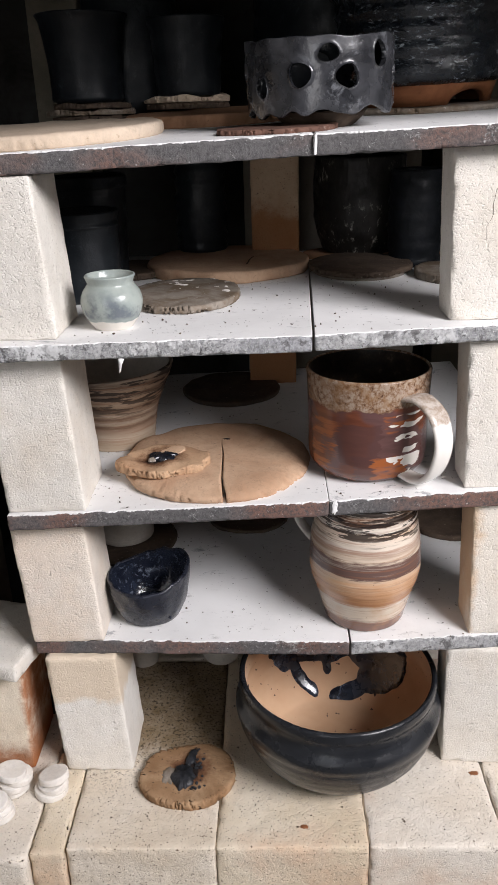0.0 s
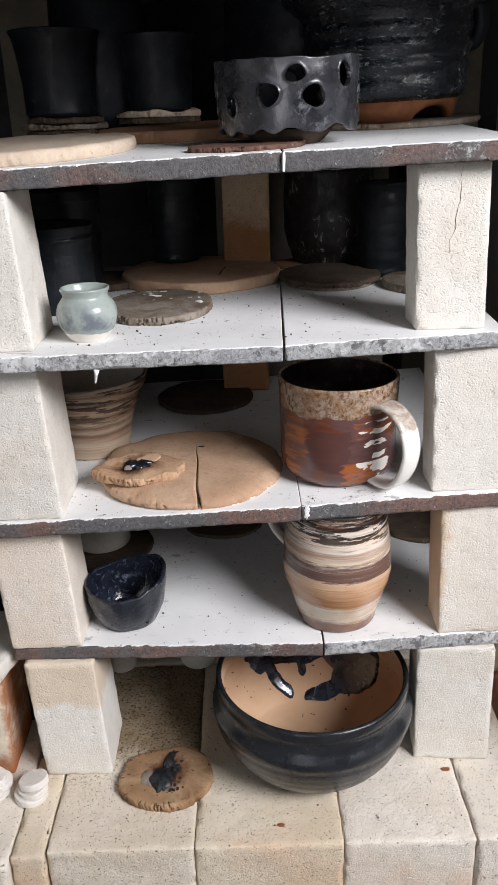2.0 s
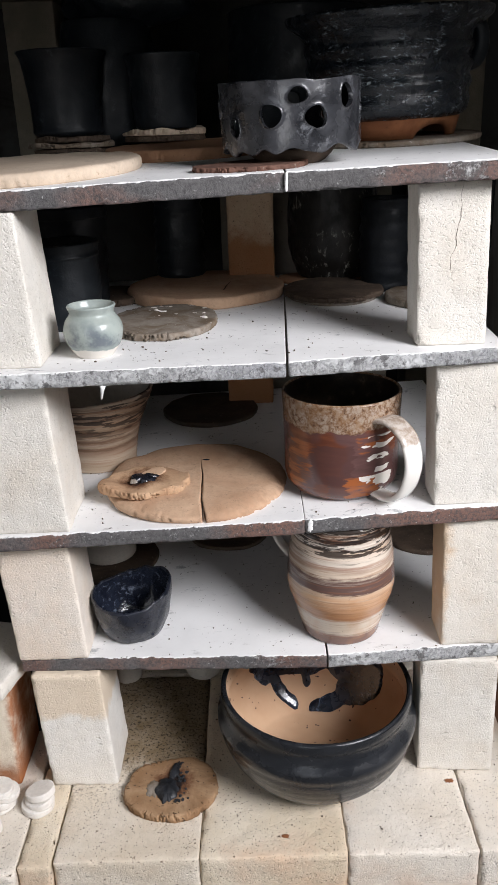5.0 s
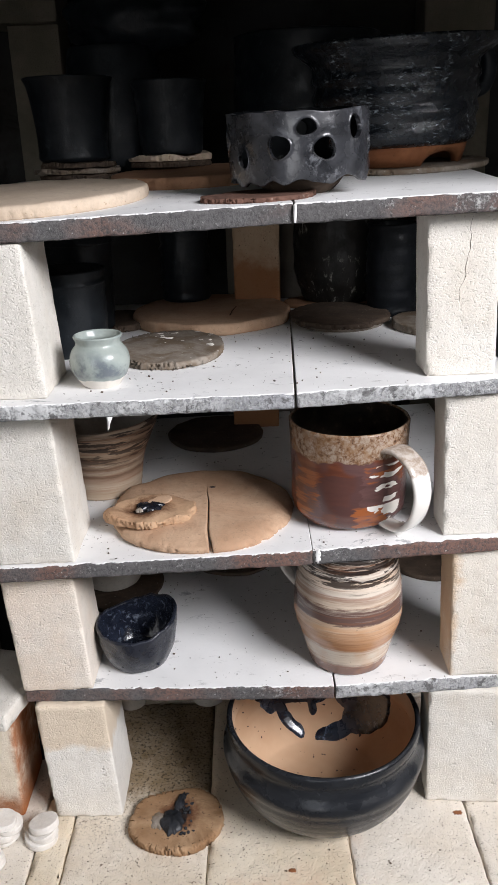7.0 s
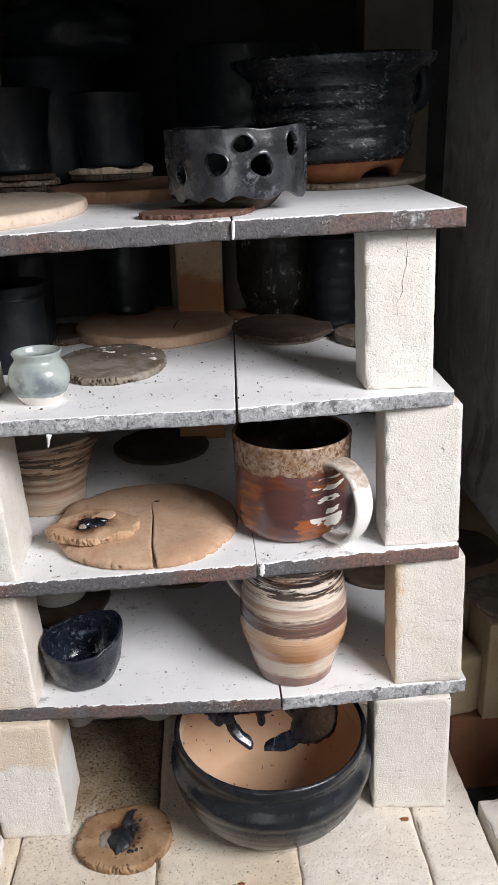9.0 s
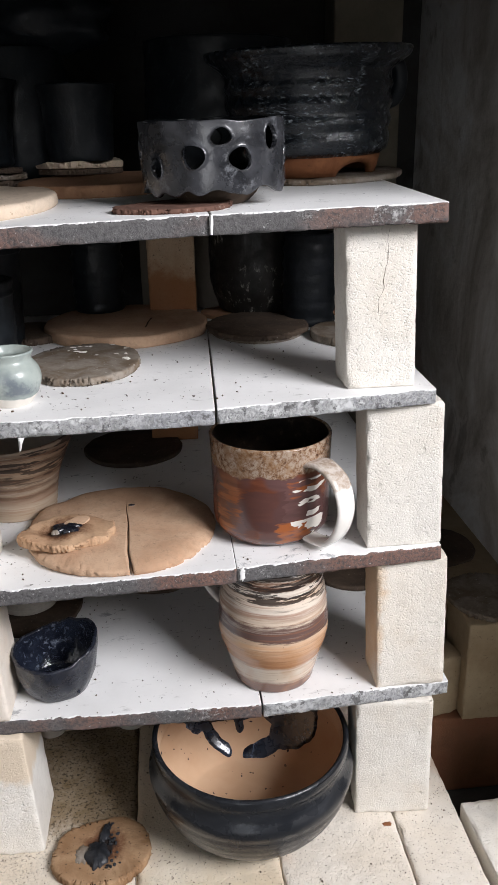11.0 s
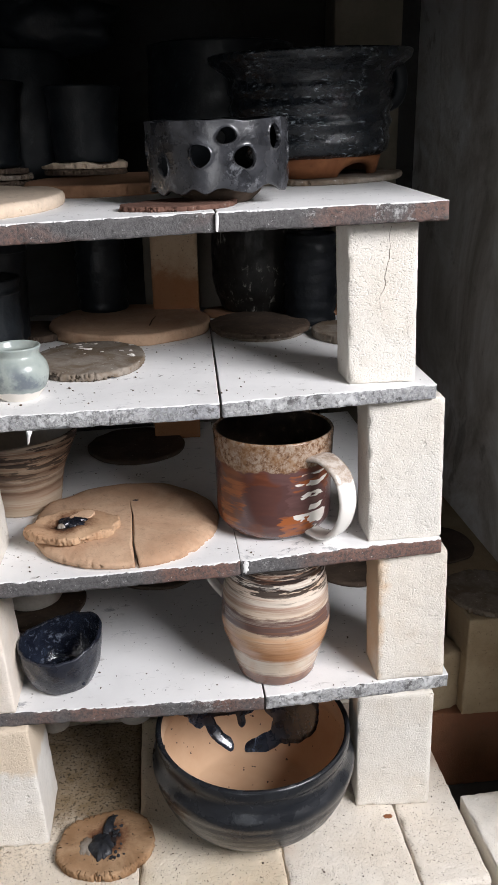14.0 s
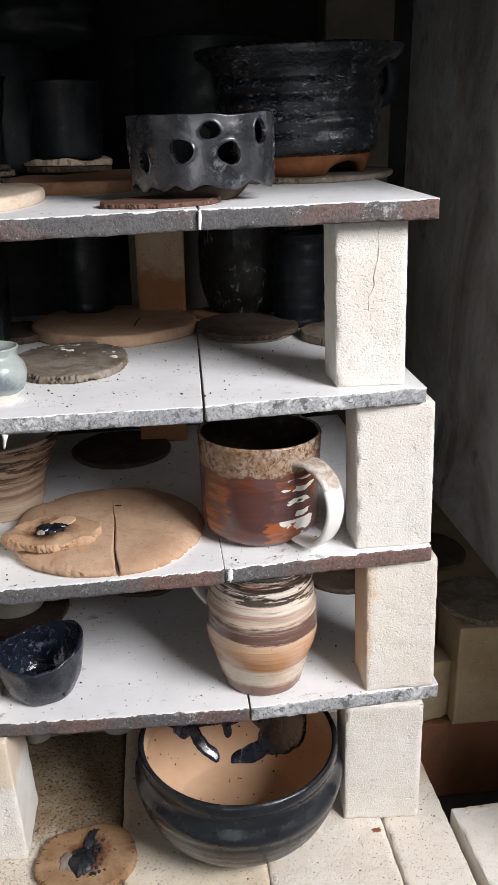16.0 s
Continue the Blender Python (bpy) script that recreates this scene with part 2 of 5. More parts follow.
CLAY_RED = clay_mat("red_clay", (0.17, 0.09, 0.065), (0.11, 0.06, 0.045), (0.45, 0.38, 0.32), 0.3, 26)
CLAY_SCORCH = clay_mat("scorched_clay", (0.44, 0.285, 0.165), (0.26, 0.145, 0.072), (0.03, 0.022, 0.018), 1.0, 15, bump=0.9, burn=(0.004, 0.006, 0.031))
WHITE_CLAY = clay_mat("white_clay", (0.80, 0.77, 0.72), (0.74, 0.69, 0.63), (0.45, 0.36, 0.28), 0.15, 30)
BISQUE = clay_mat("pale_bisque", (0.68, 0.63, 0.56), (0.60, 0.55, 0.48), amount=0.15, scale=14, bump=0.25)
ORANGE = clay_mat("orange_clay", (0.235, 0.095, 0.040), (0.155, 0.055, 0.022), amount=0.4, scale=16)
BLACK_POT = glaze_mat("black_glaze", (0.007, 0.0095, 0.0125), (0.015, 0.019, 0.023), (0.06, 0.072, 0.082), (0.34, 0.60), 26, 0.6, 0.7, spec=0.34, flat=1.0)
SATIN = glaze_mat("satin_black_glaze", (0.012, 0.0135, 0.0165), (0.021, 0.023, 0.027), (0.085, 0.09, 0.10), (0.15, 0.34), 13, 0.4, 0.35, flat=2.4)
BLUE_BLACK = glaze_mat("blue_black_glaze", (0.010, 0.012, 0.019), (0.017, 0.020, 0.031), (0.10, 0.115, 0.15), (0.16, 0.36), 34, 0.45, 0.6, 0.6, flat=1.0)
# its pale blue patches are highlights painted into the colour
BLUE_WELL = glaze_mat("blue_black_glaze_well", (0.008, 0.010, 0.018), (0.020, 0.026, 0.042), (0.22, 0.25, 0.31), (0.05, 0.2), 40, 0.6, 1.0, 0.9, flat=1.0, cover=0.02)
PEWTER = glaze_mat("pewter_glaze", (0.014, 0.015, 0.018), (0.055, 0.057, 0.064), (0.24, 0.25, 0.27), (0.12, 0.34), 22, 0.55, 0.5, 0.8, 1.0, 0.03)
BLOOM = glaze_mat("bloomed_black_glaze", (0.006, 0.008, 0.011), (0.015, 0.020, 0.026), (0.46, 0.52, 0.56), (0.14, 0.32), 36, 0.9, 1.0, 0.65, 3.0, 0.012)
# darker, duller copy of the black glaze, so a jar reads as shaded
MATTE_BLACK = glaze_mat("matte_black_glaze", (0.005, 0.0065, 0.008), (0.010, 0.012, 0.015), (0.05, 0.058, 0.065), (0.4, 0.65), 30, 0.5, 0.6, spec=0.22, flat=1.0)
# bowl interior blackened in colour so its holes look shaded
SHADED_WELL = glaze_mat("shade_dark_glaze", (0.003, 0.0035, 0.004), (0.006, 0.007, 0.008), (0.03, 0.033, 0.036), (0.10, 0.2), 26, 0.4, 0.3, spec=0.25, flat=1.0)
MELT = glaze_mat("melted_black_glaze", (0.008, 0.009, 0.013), (0.018, 0.02, 0.03), (0.16, 0.17, 0.20), (0.08, 0.25), 40, 0.3, 0.5, 0.6, 1.0)
RUN = glaze_mat("run_blue_glaze", (0.007, 0.009, 0.015), (0.022, 0.030, 0.048), (0.16, 0.21, 0.30), (0.18, 0.34), 30, 0.75, 0.4, 0.8, 1.0, 0.03)
CRUST = glaze_mat("dull_black_crust", (0.010, 0.011, 0.013), (0.030, 0.032, 0.038), (0.10, 0.105, 0.115), (0.4, 0.7), 60, 0.5, 1.0, 0.4, 1.0)
CARVED = glaze_mat("carved_brown_glaze", (0.007, 0.006, 0.005), (0.014, 0.012, 0.010), (0.42, 0.40, 0.36), (0.4, 0.7), 34, 0.9, 1.0, 0.4, 0.5, 0.0)


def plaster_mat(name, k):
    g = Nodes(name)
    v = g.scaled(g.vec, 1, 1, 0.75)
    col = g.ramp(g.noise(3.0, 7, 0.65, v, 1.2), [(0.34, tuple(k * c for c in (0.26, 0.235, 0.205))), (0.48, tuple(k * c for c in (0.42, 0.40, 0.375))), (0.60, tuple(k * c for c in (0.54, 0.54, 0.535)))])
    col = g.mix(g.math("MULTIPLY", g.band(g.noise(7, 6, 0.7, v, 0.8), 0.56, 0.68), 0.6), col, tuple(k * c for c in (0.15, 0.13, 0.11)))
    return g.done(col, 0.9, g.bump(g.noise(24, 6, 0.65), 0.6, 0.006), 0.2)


def room_mat(name, c):
    g = Nodes(name)
    col = g.mix(g.band(g.noise(2.5, 5), 0.4, 0.65), c, tuple(0.85 * k for k in c))
    return g.done(col, 0.9, g.bump(g.noise(40, 4), 0.2, 0.004), 0.2)


def mug_mat():
    """Iron-red mug: mottled pale collar, grey-violet and orange brushed patches, white runs near the handle."""
    g = Nodes("iron_red_glaze")
    x, y, z = g.xyz()
    brush = g.scaled(g.obj, 0.35, 0.35, 2.2)
    streak = g.noise(55, 4, 0.6, brush)
    red = g.mix(g.band(streak, 0.35, 0.7), (0.125, 0.038, 0.02), (0.19, 0.06, 0.028))
    patch = g.band(g.noise(13, 2, 0.4, g.obj), 0.46, 0.54)
    red = g.mix(patch, red, g.mix(g.band(streak, 0.4, 0.7), (0.125, 0.062, 0.058), (0.10, 0.05, 0.045)))
    turn = g.math("ADD", g.math("ARCTAN2", x, g.math("MULTIPLY", y, -1.0)), g.math("MULTIPLY", g.math("SUBTRACT", g.noise(60, 3, 0.6, brush), 0.5), 0.5))
    rise = g.math("ADD", z, g.math("MULTIPLY", g.math("SUBTRACT", g.noise(40, 2, 0.5, g.obj), 0.5), 0.012))

    def stroke(a0, a1, z0, z1):
        wide = g.math("MULTIPLY", g.band(turn, a0, a0 + 0.03), g.band(g.math("SUBTRACT", a1, turn), 0.0, 0.03))
        return g.math("MULTIPLY", wide, g.math("MULTIPLY", g.band(rise, z0, z0 + 0.003), g.band(g.math("SUBTRACT", z1, rise), 0.0, 0.003)))
    red = g.mix(g.math("MULTIPLY", stroke(-0.62, 0.12, 0.030, 0.098), 0.75), red, (0.088, 0.040, 0.036))
    red = g.mix(g.math("MULTIPLY", stroke(-0.36, -0.02, 0.0, 0.05), 0.75), red, (0.088, 0.040, 0.036))
    red = g.mix(g.math("MULTIPLY", stroke(-0.02, 0.60, 0.008, 0.047), g.band(streak, 0.32, 0.5)), red, (0.33, 0.10, 0.03))
    red = g.mix(g.math("MULTIPLY", stroke(-1.2, -0.62, 0.004, 0.10), g.band(streak, 0.46, 0.6)), red, (0.28, 0.085, 0.03))
    red = g.mix(g.math("MULTIPLY", stroke(0.15, 0.62, 0.085, 0.112), g.band(streak, 0.46, 0.6)), red, (0.30, 0.09, 0.03))
    mottle = g.noise(135, 5, 0.75, g.obj)
    pale = g.ramp(mottle, [(0.36, (0.075, 0.035, 0.02)), (0.47, (0.25, 0.15, 0.09)), (0.58, (0.37, 0.29, 0.225)), (0.72, (0.40, 0.31, 0.22))])
    pale = g.mix(g.math("MULTIPLY", g.band(g.noise(24, 4, 0.6, g.obj), 0.48, 0.60), 0.55), pale, (0.25, 0.125, 0.05))
    line = g.math("ADD", z, g.math("MULTIPLY", g.math("SUBTRACT", g.noise(28, 4, 0.6, g.obj), 0.5), 0.03))
    col = g.mix(g.band(line, 0.117, 0.121), red, pale)
    side = g.math("SUBTRACT", g.math("MULTIPLY", x, 0.56), g.math("MULTIPLY", y, 0.83))
    side = g.math("ADD", side, g.math("MULTIPLY", g.math("SUBTRACT", g.noise(38, 2, 0.5, g.scaled(g.obj, 1, 1, 1.9)), 0.5), 0.026))
    wobble = g.math("MULTIPLY", g.noise(42, 2, 0.5, g.obj), 4.0)
    runs = g.math("SINE", g.math("ADD", g.math("MULTIPLY", z, 330.0), wobble))
    runs = g.math("ADD", runs, g.math("MULTIPLY", g.band(g.math("SUBTRACT", 0.050, z), 0.0, 0.008), 3.0))
    splash = g.math("MULTIPLY", g.band(side, 0.0885, 0.0892), g.band(runs, 0.15, 0.3))
    splash = g.math("MULTIPLY", splash, g.math("MULTIPLY", g.band(z, 0.014, 0.018), g.band(g.math("SUBTRACT", 0.112, z), 0.0, 0.003)))
    col = g.mix(splash, col, (0.82, 0.78, 0.72))
    return g.done(col, 0.22, g.bump(mottle, 0.15, 0.001), 0.5, 0.3)


def mug_inside_mat():
    g = Nodes("dark_mottled_glaze")
    col = g.ramp(g.noise(60, 5, 0.7), [(0.35, (0.012, 0.009, 0.007)), (0.58, (0.04, 0.028, 0.02)), (0.75, (0.16, 0.13, 0.10))])
    return g.done(col, 0.3, g.bump(g.noise(60, 4), 0.2, 0.001), 0.5)


def handle_mat():
    g = Nodes("white_handle_glaze")
    x, y, z = g.xyz()
    mott = g.ramp(g.noise(90, 5, 0.7, g.obj), [(0.35, (0.34, 0.26, 0.20)), (0.6, (0.60, 0.54, 0.48)), (0.75, (0.46, 0.36, 0.28))])
    line = g.math("ADD", z, g.math("MULTIPLY", g.noise(70, 3, 0.6, g.obj), 0.012))
    col = g.mix(g.band(line, 0.114, 0.119), (0.83, 0.80, 0.75), mott)
    return g.done(col, 0.2, g.bump(g.noise(60, 3), 0.12, 0.001), 0.5, 0.3)


def banded_mat(name, stops, height, wave, rough, fine, ink=(0.8, 0.86), coat=0.0, warm=0.0):
    """Horizontal brushed bands by height, wandering a little round the pot."""
    g = Nodes(name)
    x, y, z = g.xyz()
    brush = g.scaled(g.obj, 0.25, 0.25, 2.6)
    wander = g.math("MULTIPLY", g.math("SUBTRACT", g.noise(9, 3, 0.5, g.scaled(g.obj, 1, 1, 0.4)), 0.5), wave)
    hair = g.math("MULTIPLY", g.math("SUBTRACT", g.noise(65, 5, 0.65, brush), 0.5), fine)
    f = g.math("DIVIDE", g.math("ADD", g.math("ADD", z, wander), hair), height)
    col = g.ramp(f, stops)
    lines = g.scaled(g.obj, 0.10, 0.10, 3.2)
    col = g.mix(g.math("MULTIPLY", g.band(g.noise(80, 5, 0.7, lines), 0.48, 0.62), 0.42), col, (0.30, 0.13, 0.065))
    col = g.mix(g.math("MULTIPLY", g.band(g.noise(60, 5, 0.7, g.scaled(g.vec, 0.12, 0.12, 3.0)), 0.54, 0.64), 0.25), col, (0.74, 0.64, 0.52))
    col = g.mix(g.math("MULTIPLY", g.band(g.noise(16, 3, 0.6, g.obj), 0.5, 0.66), g.math("MULTIPLY", g.band(g.math("SUBTRACT", 0.5, f), 0.0, 0.05), warm)), col, (0.52, 0.25, 0.10))
    stroke = g.math("MULTIPLY", g.band(g.noise(48, 5, 0.6, g.scaled(g.obj, 0.35, 0.35, 2.6)), 0.485, 0.52), g.band(f, *ink))
    col = g.mix(g.math("MULTIPLY", stroke, 0.9), col, (0.022, 0.014, 0.012))
    dots = g.band(g.noise(120, 2, 0.5, g.obj), 0.72, 0.75)
    col = g.mix(g.math("MULTIPLY", dots, 0.5), col, (0.08, 0.05, 0.035))
    return g.done(col, rough, g.bump(g.noise(90, 4, 0.6, brush), 0.25, 0.001), 0.5, coat)


JUG = banded_mat("brushed_slip_bands", [
    (0.0, (0.15, 0.085, 0.065)), (0.10, (0.19, 0.105, 0.08)), (0.13, (0.66, 0.55, 0.43)), (0.25, (0.72, 0.61, 0.49)), (0.28, (0.50, 0.25, 0.125)),
    (0.44, (0.64, 0.39, 0.23)), (0.50, (0.64, 0.46, 0.32)), (0.515, (0.135, 0.08, 0.068)), (0.62, (0.155, 0.09, 0.075)), (0.64, (0.72, 0.59, 0.46)),
    (0.70, (0.45, 0.33, 0.26)), (0.74, (0.75, 0.66, 0.56)), (0.835, (0.66, 0.52, 0.40)), (0.845, (0.02, 0.015, 0.012)), (0.86, (0.74, 0.67, 0.59)),
    (0.885, (0.72, 0.64, 0.55)), (0.90, (0.03, 0.02, 0.016)), (0.935, (0.05, 0.03, 0.025)), (0.95, (0.66, 0.56, 0.46)), (0.965, (0.05, 0.03, 0.02)), (0.985, (0.70, 0.62, 0.53))],
    0.218, 0.017, 0.24, 0.028, (0.74, 0.80), 0.35, 0.3)
MARBLE = banded_mat("marbled_clay_bands", [
    (0.0, (0.504, 0.400, 0.296)), (0.12, (0.454, 0.344, 0.243)), (0.20, (0.529, 0.424, 0.319)), (0.30, (0.395, 0.272, 0.190)), (0.36, (0.202, 0.120, 0.076)),
    (0.40, (0.504, 0.392, 0.289)), (0.48, (0.302, 0.200, 0.137)), (0.52, (0.538, 0.424, 0.312)), (0.62, (0.185, 0.108, 0.068)), (0.66, (0.470, 0.360, 0.258)),
    (0.76, (0.437, 0.328, 0.236)), (0.82, (0.101, 0.064, 0.046)), (0.87, (0.420, 0.320, 0.236)), (0.94, (0.134, 0.088, 0.061)), (1.0, (0.319, 0.264, 0.213))],
    0.135, 0.014, 0.75, 0.018, (0.3, 0.8))


def celadon_mat():
    g = Nodes("celadon_glaze")
    x, y, z = g.xyz()
    col = g.mix(g.band(g.noise(30, 4, 0.6, g.obj), 0.35, 0.7), (0.36, 0.40, 0.37), (0.27, 0.315, 0.30))
    cloud = g.math("MULTIPLY", g.band(g.noise(34, 4, 0.6, g.obj), 0.42, 0.62), g.math("MULTIPLY", g.band(z, 0.014, 0.022), g.band(g.math("SUBTRACT", 0.058, z), 0.0, 0.022)))
    col = g.mix(g.math("MULTIPLY", cloud, 0.8), col, (0.11, 0.125, 0.155))
    line = g.math("ADD", z, g.math("MULTIPLY", g.math("SUBTRACT", g.noise(50, 2, 0.5, g.obj), 0.5), 0.010))
    bare = g.band(line, 0.0125, 0.0145)
    col = g.mix(bare, (0.74, 0.70, 0.64), col)
    return g.done(col, g.math("SUBTRACT", 0.8, g.math("MULTIPLY", bare, 0.55)), g.bump(g.noise(60, 4, 0.65), 0.45, 0.0014), 0.5)


def bowl_inside_mat():
    """Bare tan clay with a few dark specks."""
    g = Nodes("bowl_interior")
    x, y, z = g.xyz()
    col = g.mix(g.band(g.noise(12, 4), 0.35, 0.7), (0.56, 0.37, 0.235), (0.50, 0.315, 0.19))
    dots = g.band(g.noise(120, 2, 0.4, g.obj), 0.715, 0.735)
    col = g.mix(dots, col, (0.03, 0.02, 0.02))
    return g.done(col, 0.8, g.bump(g.noise(50, 3), 0.2, 0.001), 0.3)


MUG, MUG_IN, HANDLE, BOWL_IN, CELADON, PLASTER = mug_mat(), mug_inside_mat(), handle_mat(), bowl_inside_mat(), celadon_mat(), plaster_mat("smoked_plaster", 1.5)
# same plaster, colour taken down far beyond smoke to deepen the kiln's shade
SHADE_PLASTER = plaster_mat("shade_darkened_plaster", 0.11)
ROOM, ROOM_FLOOR = room_mat("grey_wall", (0.38, 0.37, 0.36)), room_mat("concrete_floor", (0.20, 0.195, 0.185))


# ---- shapes ----
def link(name, bm, material, smooth=True):
    me = bpy.data.meshes.new(name)
    bmesh.ops.recalc_face_normals(bm, faces=bm.faces)
    for f in bm.faces:
        f.smooth = smooth
    bm.to_mesh(me)
    bm.free()
    me.materials.append(material)
    return new(name, me)


def part(name, bm, material, parent, label="", m=None, smooth=True):
    ob = link(name, bm, material, smooth)
    ob.parent = parent
    if m is not None:
        ob.matrix_basis = m
    return tagged(ob, label)


def thing(name, m, label, category, group=""):
    ob = new(name)
    ob.empty_display_size = 0.03
    ob.matrix_basis = m
    return tagged(ob, label, category, group)


def solo(name, bm, material, m, label, category, group="", kind="", smooth=True):
    ob = link(name, bm, material, smooth)
    ob.matrix_basis = m
    return tagged(ob, label, category, group, kind)


def n3(x, y, z, s, seed=0.0):
    return noise.noise(Vector((x * s + seed * 3.7, y * s - seed * 1.9, z * s + seed * 7.3)))


def rough_box(sx, sy, sz, r=0.004, step=0.012, rough=0.0008, chip=0.004, seed=0.0, shear=(0, 0)):
    """A worn block on its base centre: rounded, chipped edges, uneven faces; the top may stand off to a side by shear."""
    def axis(s, st):
        n = max(2, round((s - 2 * r) / st))
        h = s / 2
        return [-h, -h + r * 0.35] + [-h + r + (s - 2 * r) * i / n for i in range(n + 1)] + [h - r * 0.35, h]
    A = [axis(s, st) for s, st in zip((sx, sy, sz), step if isinstance(step, tuple) else (step,) * 3)]
    L = [len(a) - 1 for a in A]
    H = (sx / 2, sy / 2, sz / 2)
    bm, seen = bmesh.new(), {}

    def vert(i, j, k):
        key = (i, j, k)
        if key not in seen:
            p = Vector((A[0][i], A[1][j], A[2][k]))
            q = Vector([max(-h + r, min(h - r, c)) for c, h in zip(p, H)])
            d = p - q
            edges = sum(abs(c) > 1e-6 for c in d)
            p = q + d.normalized() * r if d.length else p
            out = d.normalized() if d.length else Vector((0, 0, 0))
            if d.length:
                p += out * rough * n3(*p, 55, seed)
                if edges > 1:
                    p -= out * chip * (max(0.0, n3(*p, 38, seed + 5) - 0.2) * 1.2 + max(0.0, n3(*p, 120, seed + 9) - 0.12) * 1.1)
            z = p.z + H[2]
            seen[key] = bm.verts.new((p.x + shear[0] * z / sz, p.y + shear[1] * z / sz, z))
        return seen[key]

    for a, b, c in ((0, 1, 2), (1, 2, 0), (2, 0, 1)):
        for side in (0, L[c]):
            for i in range(L[a]):
                for j in range(L[b]):
                    vs = []
                    for di, dj in ((0, 0), (1, 0), (1, 1), (0, 1)):
                        k = [0, 0, 0]
                        k[a], k[b], k[c] = i + di, j + dj, side
                        vs.append(vert(*k))
                    bm.faces.new(vs)
    return bm


def spline(pts, n=6):
    out = []
    for i in range(len(pts) - 1):
        p0, p1, p2, p3 = pts[max(i - 1, 0)], pts[i], pts[i + 1], pts[min(i + 2, len(pts) - 1)]
        for k in range(n):
            t = k / n
            out.append(tuple(0.5 * (2 * b + (c - a) * t + (2 * a - 5 * b + 4 * c - d) * t * t + (3 * b - a - 3 * c + d) * t ** 3) for a, b, c, d in zip(p0, p1, p2, p3)))
    return out + [pts[-1]]


def lathe(path, seg=72, wob=0.0, freq=30, seed=0.0, lean=None, rib=0.0, ribs=60.0):
    """Turn a path of (radius, height) round z. wob: uneven wall; rib: throwing rings; lean(angle, z): extra height."""
    bm, rings = bmesh.new(), []
    for r, z in path:
        if r < 1e-5:
            rings.append([bm.verts.new((0, 0, z))])
            continue
        ring = []
        for i in range(seg):
            a = 2 * math.pi * i / seg
            k = r + wob * n3(math.cos(a) * 0.1, math.sin(a) * 0.1, z, freq, seed) + rib * math.sin(z * 6.283 * ribs)
            ring.append(bm.verts.new((k * math.cos(a), k * math.sin(a), z + (lean(a, z) if lean else 0.0))))
        rings.append(ring)
    for a, b in zip(rings, rings[1:]):
        for i in range(seg):
            j = (i + 1) % seg
            vs = [a[i % len(a)], a[j % len(a)], b[j % len(b)], b[i % len(b)]]
            vs = list(dict.fromkeys(vs))
            if len(vs) > 2:
                bm.faces.new(vs)
    return bm


def outer(pts, th, n=6):
    """The outside of a pot from its base's middle to the rim."""
    r, z = pts[-1]
    return [(0.0, 0.0), (pts[0][0] * 0.6, 0.0)] + spline(pts, n) + [(r - th * 0.2, z + th * 0.32), (r - th * 0.5, z + th * 0.45), (r - th * 0.8, z + th * 0.32), (r - th, z)]


def inner(pts, th, n=6):
    """The inside of the same pot, from the rim's crown to the middle of the well."""
    s = [p for p in spline(pts, n)]
    r, z = s[-1]
    down = [(max(a - th, 0.004), max(b, th * 1.3)) for a, b in reversed(s) if b >= th * 0.8]
    return down + [(down[-1][0] * 0.5, th * 1.3), (0.0, th * 1.3)]


def vessel(name, m, pts, th, out_mat, in_mat, label, category, wob=0.0008, rib=0.0, ribs=60.0, lean=None, seed=0.0, group="", freq=30):
    ob = thing(name, m, label, category, group)
    part("body", lathe(outer(pts, th), wob=wob, seed=seed, rib=rib, ribs=ribs, lean=lean, freq=freq), out_mat, ob)
    part("interior", lathe(inner(pts, th), wob=wob, seed=seed, rib=rib, ribs=ribs, lean=lean, freq=freq), in_mat, ob)
    return ob


